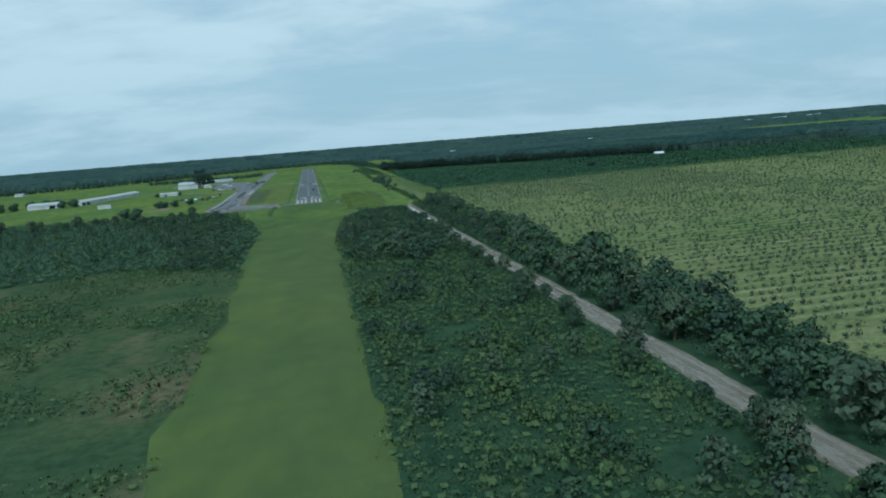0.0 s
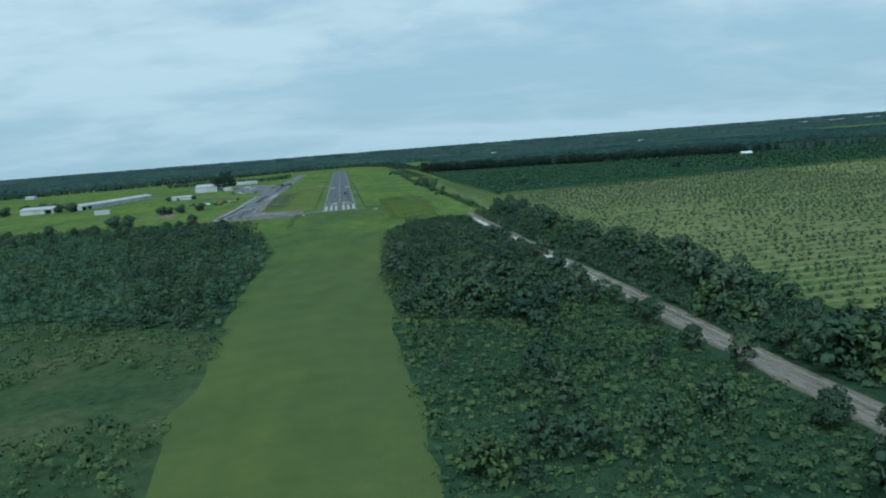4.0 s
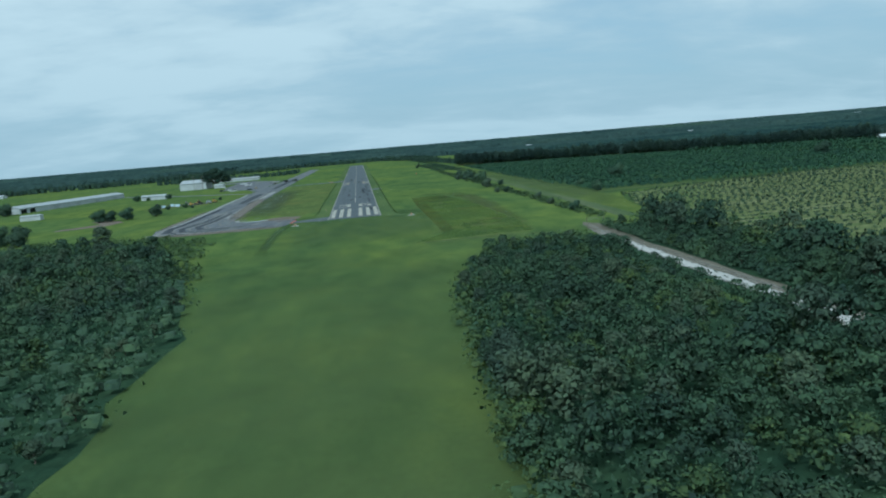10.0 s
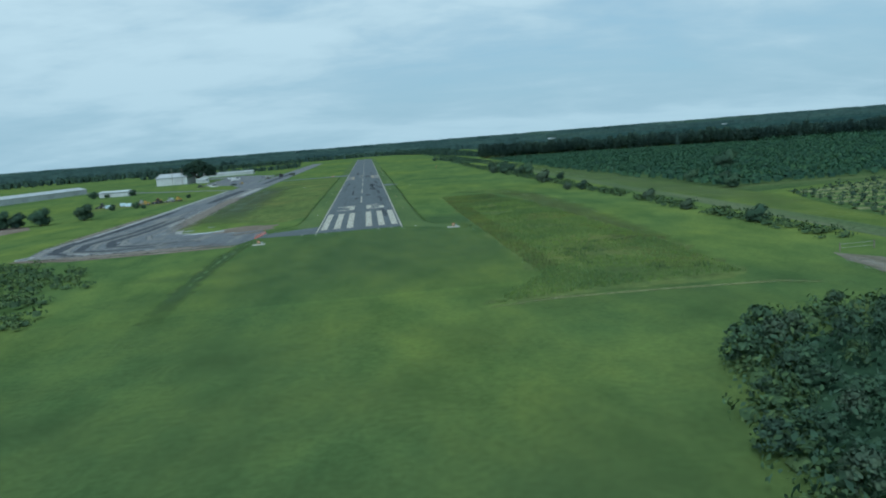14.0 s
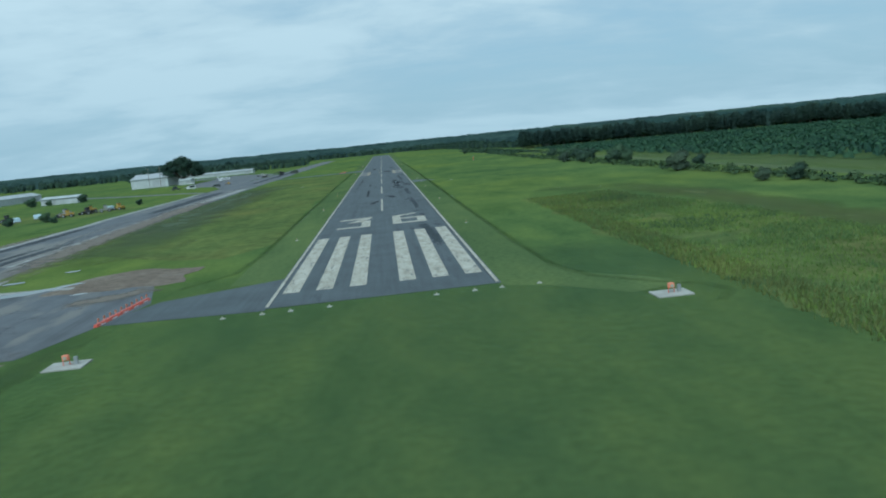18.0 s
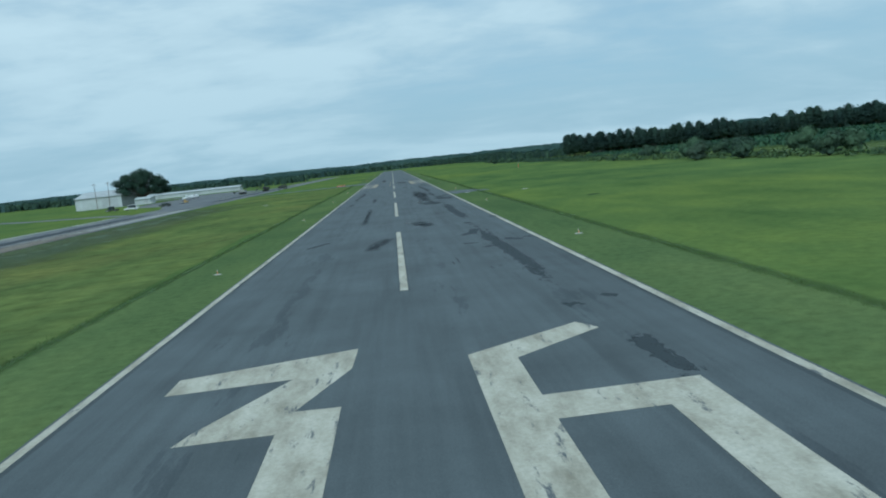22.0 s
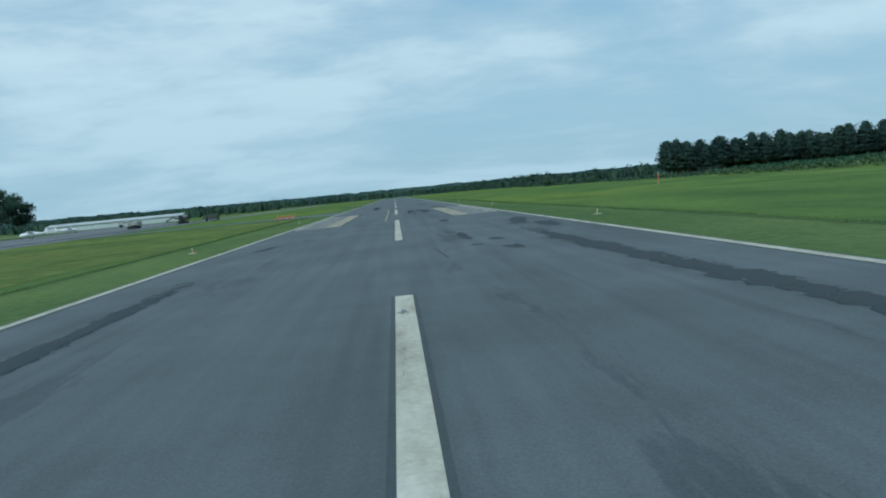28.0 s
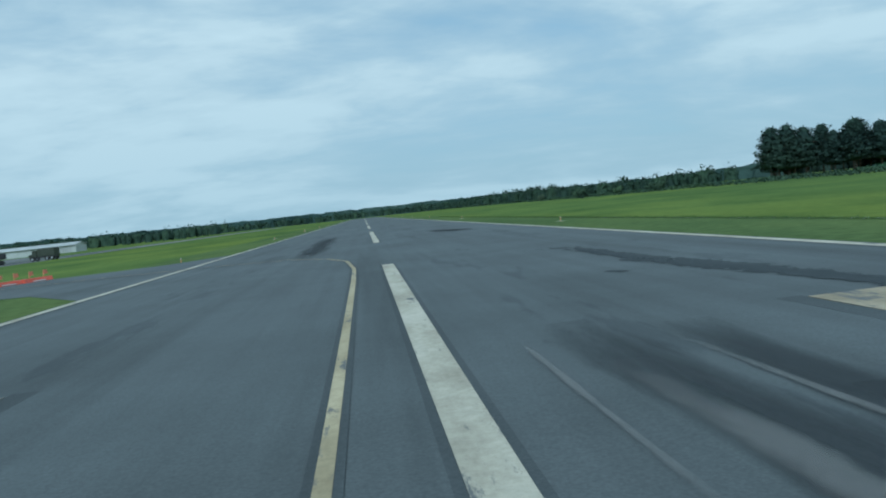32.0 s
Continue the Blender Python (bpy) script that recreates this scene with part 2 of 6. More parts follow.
GRASS = ground_mat("mown_grass", [(0.074, 0.114, 0.042), (0.095, 0.14, 0.047), (0.118, 0.164, 0.051)], 0.016, 1.3, None, 0.12,
                   third=(0.124, 0.164, 0.044), third_scale=0.013, third_stops=(0.46, 0.62), grit=0.6, mottle=0.28)
VERGE = ground_mat("verge_grass", [(0.082, 0.118, 0.05), (0.1, 0.138, 0.056), (0.118, 0.156, 0.062)], 0.06, 1.6, (1, 0.15, 1), 0.3, grit=0.7, mottle=0.16)
ROUGH_GRASS = ground_mat("rough_grass", [(0.088, 0.118, 0.044), (0.112, 0.145, 0.05), (0.136, 0.166, 0.056)], 0.05, 0.45, None, 0.5,
                         third=(0.13, 0.138, 0.05), third_scale=0.03, third_stops=(0.5, 0.7), mottle=0.22)
SCRUB_SOIL = ground_mat("scrub_ground", [(0.038, 0.065, 0.034), (0.058, 0.085, 0.04), (0.09, 0.105, 0.054)], 0.03, 0.35, None, 0.9,
                        third=(0.135, 0.12, 0.07), third_scale=0.02, third_stops=(0.55, 0.66))
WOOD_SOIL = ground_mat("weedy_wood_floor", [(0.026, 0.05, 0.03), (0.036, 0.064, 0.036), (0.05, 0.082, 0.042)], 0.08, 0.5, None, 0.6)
FIELD_SOIL = ground_mat("orchard_grass", [(0.115, 0.138, 0.062), (0.15, 0.166, 0.072), (0.188, 0.198, 0.095)], 0.11, 0.5, (0.12, 1.0, 1), 0.6,
                        third=(0.09, 0.138, 0.046), third_scale=0.012, third_stops=(0.52, 0.64))
GROVE_SOIL = ground_mat("grove_floor", [(0.05, 0.085, 0.036), (0.08, 0.115, 0.044), (0.12, 0.145, 0.06)], 0.03, 0.4, (0.25, 1, 1), 0.6)
SAND = ground_mat("sand_track", [(0.105, 0.098, 0.068), (0.155, 0.138, 0.105), (0.21, 0.19, 0.155)], 0.12, 0.9, (2.6, 0.22, 1), 0.6)
TRACK = ground_mat("grassy_track", [(0.085, 0.12, 0.055), (0.11, 0.14, 0.07), (0.15, 0.165, 0.095)], 0.08, 0.8, (1.5, 0.2, 1), 0.5)
DIRT = ground_mat("bare_dirt", [(0.14, 0.11, 0.09), (0.19, 0.155, 0.125), (0.25, 0.215, 0.18)], 0.1, 0.9, None, 0.5)
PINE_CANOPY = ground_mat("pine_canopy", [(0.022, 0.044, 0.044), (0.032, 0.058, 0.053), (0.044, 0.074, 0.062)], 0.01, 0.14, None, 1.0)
# Far canopy: some of the distance haze is put into these blue-green tones.
HAZY_CANOPY = ground_mat("hazy_woodland_canopy", [(0.03, 0.052, 0.05), (0.042, 0.068, 0.062), (0.058, 0.088, 0.074)], 0.006, 0.1, None, 1.0, third=(0.06, 0.092, 0.066), third_scale=0.0025, third_stops=(0.56, 0.66))
ASPHALT = asphalt_mat("runway_asphalt", (0.082, 0.092, 0.098), 0.3, lanes=True)
OLD_ASPHALT = asphalt_mat("taxiway_asphalt", (0.112, 0.116, 0.124), 0.5, (0.17, 0.162, 0.15), 0.08)
STAIN = asphalt_mat("sealed_asphalt", (0.058, 0.066, 0.071), 0.3)
CONCRETE = plain_mat("concrete", (0.38, 0.365, 0.33), 0.85, 0, 0.25, 0.6, 0.2, 0.3)
PALE_WASH = asphalt_mat("bleached_asphalt", (0.29, 0.28, 0.265), 0.35)
WHITE_PAINT = marking_mat("white_marking_paint", (0.48, 0.45, 0.38), 0.065)
WORN_PAINT = marking_mat("worn_marking_paint", (0.23, 0.22, 0.2), 0.16)
CREAM_PAINT = marking_mat("cream_marking_paint", (0.36, 0.31, 0.23), 0.1)
YELLOW_PAINT = marking_mat("yellow_marking_paint", (0.42, 0.36, 0.24), 0.09)
LEAF = leaf_mat("leaves", [(0.056, 0.1, 0.064), (0.068, 0.12, 0.072), (0.086, 0.144, 0.078)])
LEAF_GREY = leaf_mat("grey_green_leaves", [(0.074, 0.112, 0.078), (0.092, 0.134, 0.088), (0.116, 0.16, 0.1)])
LEAF_DARK = leaf_mat("dark_oak_leaves", [(0.044, 0.078, 0.056), (0.055, 0.097, 0.064), (0.071, 0.118, 0.07)])
LEAF_CITRUS = leaf_mat("citrus_leaves", [(0.031, 0.079, 0.053), (0.046, 0.103, 0.06), (0.067, 0.138, 0.07)])
LEAF_YOUNG = leaf_mat("young_citrus_leaves", [(0.04, 0.072, 0.043), (0.053, 0.09, 0.05), (0.076, 0.116, 0.06)], 0.6)
LEAF_OAK = leaf_mat("live_oak_leaves", [(0.03, 0.06, 0.045), (0.038, 0.074, 0.052), (0.05, 0.092, 0.058)])
NEEDLE = leaf_mat("pine_needles", [(0.028, 0.056, 0.05), (0.038, 0.072, 0.06), (0.052, 0.09, 0.068)])
REED = leaf_mat("rough_grass_blades", [(0.128, 0.196, 0.05), (0.15, 0.222, 0.054), (0.174, 0.246, 0.06)], 0.9)
SEED_GRASS = leaf_mat("seeding_grass", [(0.115, 0.145, 0.05), (0.138, 0.166, 0.058), (0.162, 0.186, 0.066)], 0.9)
WEED = leaf_mat("pale_weed_leaves", [(0.118, 0.186, 0.068), (0.142, 0.212, 0.074), (0.168, 0.236, 0.082)], 0.85)
EDGE_GRASS = leaf_mat("uncut_grass", [(0.06, 0.1, 0.026), (0.075, 0.12, 0.03), (0.095, 0.14, 0.036)], 0.85)
SHRUB = leaf_mat("shrub_leaves", [(0.054, 0.096, 0.05), (0.08, 0.132, 0.056), (0.12, 0.172, 0.066)])
BARK = plain_mat("bark", (0.12, 0.1, 0.08), 0.95, 0, 0.4, 2.0, 0.1, 0.6)
WHITE_STEEL = plain_mat("white_painted_steel", (0.48, 0.5, 0.5), 0.5, 0, 0.16, 0.25, 0.35)
GREY_STEEL = plain_mat("grey_roof_steel", (0.43, 0.44, 0.45), 0.5, 0.1, 0.2, 0.2, 0.35)
BAY_SHADE = plain_mat("bay_shade_dark", (0.03, 0.032, 0.035), 0.9)
GLASS = plain_mat("tinted_glass", (0.03, 0.04, 0.05), 0.12, 0, 0.1, 1.0, 0.6)
WOOD_POLE = plain_mat("weathered_pole", (0.2, 0.17, 0.14), 0.9, 0, 0.3, 1.0, 0.1, 0.3)
GALV = plain_mat("galvanised_steel", (0.45, 0.46, 0.47), 0.45, 0.7, 0.2)
YELLOW_STEEL = plain_mat("yellow_machine_paint", (0.42, 0.28, 0.07), 0.5, 0, 0.3)
DARK_STEEL = plain_mat("dark_steel", (0.05, 0.05, 0.055), 0.6, 0.2, 0.3)
RUBBER = plain_mat("tyre_rubber", (0.03, 0.03, 0.03), 0.9)
ORANGE = plain_mat("orange_plastic", (0.62, 0.12, 0.08), 0.5, 0, 0.2)
ORANGE_LIGHT = plain_mat("faded_orange_cloth", (0.8, 0.3, 0.18), 0.8)
WHITE_CAR = plain_mat("white_car_paint", (0.7, 0.7, 0.7), 0.3, 0, 0.08, 1, 0.5)
GREEN_CAR = plain_mat("olive_truck_paint", (0.05, 0.06, 0.045), 0.6, 0, 0.2)
LAMP_GLASS = plain_mat("lamp_glass", (0.42, 0.4, 0.32), 0.2, 0, 0.1, 4, 0.5)
DULL_STEEL = plain_mat("dull_grey_machine_paint", (0.3, 0.3, 0.28), 0.6, 0, 0.3)
DRY_GRASS = ground_mat("dry_row_grass", [(0.122, 0.146, 0.062), (0.162, 0.18, 0.078), (0.205, 0.212, 0.11)], 0.08, 0.6, (0.3, 1, 1), 0.6)
PUDDLE = plain_mat("rainwater", (0.07, 0.068, 0.06), 0.06, 0, 0.2, 0.5, 0.6)
TARP = plain_mat("pale_blue_tarp", (0.45, 0.55, 0.6), 0.7)


def smear_mat(name, col, rag, soft, scale=1.9, stretch=(1.0, 0.4, 1), most=1.0):
    """A stain that thins out raggedly towards its rim, lying on the paving."""
    m, nt, ln, bsdf = node_mat(name, 0.85, 0, 0.2)
    pos = place_vec(nt)
    den = nt.new("ShaderNodeAttribute")
    den.attribute_name = "stain_mask"
    rough_edge = noise_node(nt, ln, pos, scale, 8, 0.66, stretch)
    grain = ramp_node(nt, ln, noise_node(nt, ln, pos, 22, 3, 0.7), [(0.25, (0.8, 0.8, 0.8)), (0.75, (1.2, 1.2, 1.2))])
    ln.new(mix_node(nt, ln, 1.0, tuple(col), grain, "MULTIPLY"), bsdf.inputs["Base Color"])
    tot = nt.new("ShaderNodeMath")
    tot.operation = "MULTIPLY_ADD"
    ln.new(rough_edge, tot.inputs[0])
    tot.inputs[1].default_value = rag
    ln.new(den.outputs["Fac"], tot.inputs[2])
    rng_node = nt.new("ShaderNodeMapRange")
    rng_node.inputs["From Min"].default_value = 0.5 + rag * 0.5 - soft / 2
    rng_node.inputs["From Max"].default_value = 0.5 + rag * 0.5 + soft / 2
    rng_node.inputs["To Max"].default_value = most
    ln.new(tot.outputs[0], rng_node.inputs["Value"])
    ln.new(rng_node.outputs[0], bsdf.inputs["Alpha"])
    return m


SMEAR = smear_mat("oil_stain", (0.046, 0.054, 0.06), 2.9, 0.22, 3.2, (1.0, 0.5, 1), 0.85)
SOFT_SMEAR = smear_mat("soft_tyre_smear", (0.04, 0.046, 0.051), 1.6, 1.0, 1.0, (1.0, 0.15, 1), 0.75)
PALE_SMEAR = smear_mat("pale_scuff", (0.22, 0.22, 0.22), 2.4, 0.8, 2.6, (1.0, 0.3, 1), 0.45)
EARTH_BAND = smear_mat("sandy_earth_wash", (0.19, 0.16, 0.13), 2.2, 0.7, 0.5, (1, 1, 1), 0.85)
PALE_RUT = smear_mat("white_sand_rut", (0.6, 0.57, 0.52), 3.0, 0.6, 1.3, (1.6, 0.3, 1), 0.75)
FAINT_RUT = smear_mat("pale_sand_rut", (0.3, 0.275, 0.235), 2.6, 0.8, 0.4, (1.8, 0.5, 1), 0.6)
# Dark tint for the near grass, standing in for the windscreen's dimming.
DIMMED_TURF = smear_mat("windscreen_dimmed_turf", (0.05, 0.095, 0.046), 1.2, 1.6, 0.05, (1, 1, 1), 0.45)
PALE_BAND = smear_mat("pale_worn_band", (0.25, 0.24, 0.225), 2.2, 0.6, 0.5, (1, 0.6, 1), 0.75)
DARK_BAND = smear_mat("dark_worn_band", (0.055, 0.06, 0.068), 1.9, 0.5, 0.5, (1, 0.6, 1), 0.85)
OLIVE_BAND = smear_mat("olive_grass", (0.098, 0.132, 0.042), 1.6, 1.2, 0.05, (1, 1, 1), 0.6)
STRAW_BAND = smear_mat("cut_straw", (0.19, 0.2, 0.08), 1.8, 0.9, 0.8, (1, 1, 1), 0.7)
DULL_BAND = smear_mat("dull_olive_grass", (0.07, 0.092, 0.044), 1.6, 1.2, 0.12, (1, 1, 1), 0.8)
BROWN_BAND = smear_mat("brownish_seeding_grass", (0.088, 0.108, 0.026), 1.8, 1.2, 0.08, (1, 0.5, 1), 0.75)
LUSH_BAND = smear_mat("lush_grass_band", (0.06, 0.098, 0.026), 1.2, 1.2, 0.3, (1, 1, 1), 0.85)


# ---- mesh helpers ----
def mesh_np(name, verts, faces, material, smooth=False):
    """A mesh from arrays: verts (n, 3) and faces (m, 3 or 4)."""
    verts, faces = np.asarray(verts, np.float32), np.asarray(faces, np.int32)
    me = bpy.data.meshes.new(name)
    k = faces.shape[1]
    me.vertices.add(len(verts))
    me.vertices.foreach_set("co", verts.ravel())
    me.loops.add(faces.size)
    me.loops.foreach_set("vertex_index", faces.ravel())
    me.polygons.add(len(faces))
    me.polygons.foreach_set("loop_start", np.arange(0, faces.size, k, dtype=np.int32))
    me.polygons.foreach_set("use_smooth", np.full(len(faces), smooth))
    me.update(calc_edges=True)
    me.validate()
    me.materials.append(material)
    return me


def soften(me, normals):
    """Gives leaf clumps the rounded shading of the crown that they stand on."""
    at = me.attributes.new("custom_normal", "FLOAT_VECTOR", "POINT")
    n = np.asarray(normals, np.float32)
    n /= np.linalg.norm(n, axis=1)[:, None] + 1e-9
    at.data.foreach_set("vector", n.ravel())
    return me


def crown_normals(v, lobes, cards_n=0, up=0.75, seed=3):
    """For each point of a crown, a way out of its lobe and of the whole crown, drawn up; the first cards_n clumps of four points waver one by one."""
    L = np.array(lobes, float)
    best, out = np.full(len(v), 1e9), np.zeros((len(v), 3))
    for row in L:
        d = (v - row[:3]) / row[3:]
        r = (d * d).sum(1)
        hit = r < best
        best[hit], out[hit] = r[hit], d[hit]
    out /= np.linalg.norm(out, axis=1)[:, None] + 1e-9
    mid = L[:, :3].mean(0)
    far = (v - mid) / (np.abs(v - mid).max(0) + 1e-6)
    n = 0.4 * out + 0.55 * far + np.array([0, 0, up])
    n[:4 * cards_n] += np.repeat(np.random.default_rng(seed).normal(0, 0.42, (cards_n, 3)), 4, axis=0)
    return n


def part(name, bm, material, parent=None, label=""):
    """A bmesh or a mesh as one object, under a thing or a part."""
    if isinstance(bm, bmesh.types.BMesh):
        me = bpy.data.meshes.new(name)
        bm.normal_update()
        bm.to_mesh(me)
        bm.free()
        me.materials.append(material)
    else:
        me = bm
    ob = new(name, me)
    ob.parent = parent
    return tagged(ob, label)


def thing(name, label, category, group="", m=None, kind=""):
    ob = tagged(new(name), label, category, group, kind)
    ob.empty_display_size = 0.2
    if m is not None:
        ob.matrix_world = m
    return ob


def box(x0, x1, y0, y1, z0, z1, bevel=0.0, bm=None):
    b = bmesh.new()
    bmesh.ops.create_cube(b, size=1, matrix=Matrix.Translation(((x0 + x1) / 2, (y0 + y1) / 2, (z0 + z1) / 2)) @ Matrix.Diagonal((x1 - x0, y1 - y0, z1 - z0, 1)))
    if bevel:
        bmesh.ops.bevel(b, geom=b.edges[:], offset=bevel, segments=2, affect="EDGES")
    return join(bm, b)


def join(bm, b):
    if bm is None:
        return b
    me = bpy.data.meshes.new("tmp")
    b.to_mesh(me)
    b.free()
    bm.from_mesh(me)
    bpy.data.meshes.remove(me)
    return bm


def rod(p0, p1, r0, r1=None, n=8, bm=None):
    """A tapered rod from p0 to p1."""
    p0, p1 = Vector(p0), Vector(p1)
    b = bmesh.new()
    way = p1 - p0
    m = Matrix.Translation((p0 + p1) / 2) @ way.to_track_quat("Z", "Y").to_matrix().to_4x4()
    bmesh.ops.create_cone(b, cap_ends=True, segments=n, radius1=r0, radius2=r0 if r1 is None else r1, depth=way.length, matrix=m)
    return join(bm, b)


def prism(outline, axis, a, c, bm=None):
    """An outline of (u, v) drawn out along an axis from a to c: 'x' takes (y, z), 'y' takes (x, z), 'z' takes (x, y)."""
    b = bmesh.new()
    put = {"x": lambda u, v, w: (w, u, v), "y": lambda u, v, w: (u, w, v), "z": lambda u, v, w: (u, v, w)}[axis]
    lo = [b.verts.new(put(u, v, a)) for u, v in outline]
    hi = [b.verts.new(put(u, v, c)) for u, v in outline]
    b.faces.new(lo)
    b.faces.new(hi)
    n = len(outline)
    for i in range(n):
        b.faces.new((lo[i], lo[(i + 1) % n], hi[(i + 1) % n], hi[i]))
    bmesh.ops.recalc_face_normals(b, faces=b.faces[:])
    return join(bm, b)


def wheel(parent, x, y, r, w, name="wheel"):
    o = part(name, rod((x - w / 2, y, r), (x + w / 2, y, r), r, n=14), RUBBER, parent)
    part("rim", rod((x - w / 2 - 0.01, y, r), (x + w / 2 + 0.01, y, r), r * 0.55, n=10), GALV, o)
    return o


def smooth_outline(pts, step=6.0, jag=1.0, seed=0, freq=1.0):
    """A closed outline with points every step metres, pushed about by noise."""
    out = []
    n = len(pts)
    for i in range(n):
        a, b = Vector((*pts[i], 0)), Vector((*pts[(i + 1) % n], 0))
        k = max(1, int((b - a).length / step))
        for j in range(k):
            p = a.lerp(b, j / k)
            v = noise.noise_vector(Vector((p.x * 0.05 * freq + seed * 7.3, p.y * 0.05 * freq, seed))) + 0.5 * noise.noise_vector(Vector((p.x * 0.2 * freq, p.y * 0.2 * freq, seed * 3.1)))
            out.append((p.x + v.x * jag, p.y + v.y * jag))
    return out


def patch(name, pts, z, material, label, step=6.0, jag=1.0, seed=0, category="ground", parent=None, depth=0.0, freq=1.0):
    """A sheet of ground cover or paving with an uneven rim."""
    bm = bmesh.new()
    vs = [bm.verts.new((x, y, z)) for x, y in smooth_outline(pts, step, jag, seed, freq)]
    f = bm.faces.new(vs)
    bm.normal_update()
    if f.normal.z < 0:
        f.normal_flip()
    bmesh.ops.triangulate(bm, faces=bm.faces[:])
    if depth:
        ring = bmesh.ops.extrude_face_region(bm, geom=bm.faces[:])
        bmesh.ops.translate(bm, verts=[g for g in ring["geom"] if isinstance(g, bmesh.types.BMVert)], vec=(0, 0, depth))
    ob = part(name, bm, material, parent)
    return ob if parent else tagged(ob, label, category, kind="structure")


def smear(name, line, width, material, parent, z, step=0.6):
    """A strip along a line of points, its density falling off to both sides and at the ends."""
    pts = [Vector((*p, 0)) for p in line]
    way = []
    for a, b in zip(pts, pts[1:]):
        k = max(1, int((b - a).length / step))
        way += [a.lerp(b, i / k) for i in range(k)]
    way.append(pts[-1])
    n = len(way)
    across = (-1.0, -0.5, 0.0, 0.5, 1.0)
    v, f, den = [], [], []
    for i, p in enumerate(way):
        d = way[min(i + 2, n - 1)] - way[max(i - 2, 0)]
        d.normalize()
        w = width * (0.75 + 0.5 * (noise.noise(p * 0.35) + 0.5))
        taper = min(1.0, (i + 0.3) * 4 / n, (n - 0.7 - i) * 4 / n)
        for u in across:
            v.append((p.x - d.y * u * w, p.y + d.x * u * w, z))
            den.append((1 - u * u) * min(1.0, taper))
        if i:
            f += [((i - 1) * 5 + q, (i - 1) * 5 + q + 1, i * 5 + q + 1, i * 5 + q) for q in range(4)]
    me = mesh_np(name, v, [t[::-1] for t in f], material)
    at = me.attributes.new("stain_mask", "FLOAT", "POINT")
    at.data.foreach_set("value", den)
    return part(name, me, material, parent)


# ---- foliage helpers ----
def cards(rng, centres, normals_out, size, slim=0.55, up=0.2):
    """Small kite-shaped leaf clumps round the given points."""
    n = len(centres)
    nrm = normals_out + rng.normal(0, 0.55, (n, 3)) + np.array([0, 0, up])
    nrm /= np.linalg.norm(nrm, axis=1)[:, None] + 1e-9
    t = np.cross(nrm, rng.normal(0, 1, (n, 3)))
    t /= np.linalg.norm(t, axis=1)[:, None] + 1e-9
    b = np.cross(nrm, t)
    s = (size * rng.uniform(0.6, 1.35, n))[:, None]
    droop = nrm * s * 0.25
    v = np.stack([centres - t * s, centres - b * s * slim + droop, centres + t * s, centres + b * s * slim + droop], 1).reshape(-1, 3)
    return v, np.arange(4 * n).reshape(-1, 4)


GRID = [(a, b) for a in (-1, 0, 1) for b in (-1, 0, 1)]
BALL_V, BALL_F = [], []
for axis in range(3):
    for side in (-1, 1):
        k0 = len(BALL_V)
        for a, b in GRID:
            p = [0.0, 0.0, 0.0]
            p[axis], p[(axis + 1) % 3], p[(axis + 2) % 3] = side, a * 0.85 if a * b else a, b * 0.85 if a * b else b
            BALL_V.append(Vector(p).normalized())
        for r in range(2):
            for c in range(2):
                q = [k0 + r * 3 + c, k0 + (r + 1) * 3 + c, k0 + (r + 1) * 3 + c + 1, k0 + r * 3 + c + 1]
                BALL_F.append(q if side > 0 else q[::-1])
_, first_of, same_as = np.unique(np.round(np.array([tuple(p) for p in BALL_V]), 3), axis=0, return_index=True, return_inverse=True)
BALL_F = same_as.ravel()[np.array(BALL_F)]
BALL_V = np.array([tuple(p) for p in BALL_V])[first_of]


CUBE_V = np.array([(a, b, c) for a in (-1, 1) for b in (-1, 1) for c in (-1, 1)]) * 0.6
CUBE_F = np.array([(0, 1, 3, 2), (4, 6, 7, 5), (0, 4, 5, 1), (2, 3, 7, 6), (0, 2, 6, 4), (1, 5, 7, 3)])


def cores(rng, lobes, shrink=0.62, coarse=False):
    """The dense inside of a crown: one lumpy closed clump for each lobe (x, y, z, rx, ry, rz)."""
    L = np.array(lobes, float)
    bv, bf = (CUBE_V, CUBE_F) if coarse else (BALL_V, BALL_F)
    n, k = len(L), len(bv)
    jit = rng.uniform(0.75, 1.12, (n, k))
    v = L[:, None, :3] + bv[None] * L[:, None, 3:] * (shrink * jit)[:, :, None]
    f = bf[None] + (np.arange(n) * k)[:, None, None]
    return v.reshape(-1, 3), f.reshape(-1, 4)


def stack(*meshes):
    """Several (verts, faces) as one."""
    vs, fs, off = [], [], 0
    for v, f in meshes:
        vs.append(v)
        fs.append(f + off)
        off += len(v)
    return np.vstack(vs), np.vstack(fs)


def lobes_cards(rng, lobes, n, size, fill=0.45, slim=0.6):
    """Leaf clumps over a crown made of ellipsoid lobes (x, y, z, rx, ry, rz)."""
    L = np.array(lobes, float)
    w = L[:, 3] * L[:, 4] + L[:, 4] * L[:, 5]
    idx = rng.choice(len(L), n, p=w / w.sum())
    d = rng.normal(0, 1, (n, 3))
    d[:, 2] = np.where(d[:, 2] < -0.4, -d[:, 2] * 0.5, d[:, 2])
    d /= np.linalg.norm(d, axis=1)[:, None]
    r = rng.uniform(fill, 1.0, n) ** 0.6
    r *= rng.uniform(0.85, 1.1, n)
    return cards(rng, L[idx, :3] + d * L[idx, 3:] * r[:, None], d, size, slim)


def stems(paths, n=6):
    """Tapered limbs, each from (p0, p1, r0, r1), as one bmesh."""
    bm = None
    for p0, p1, r0, r1 in paths:
        bm = rod(p0, p1, r0, r1, n, bm)
    return bm


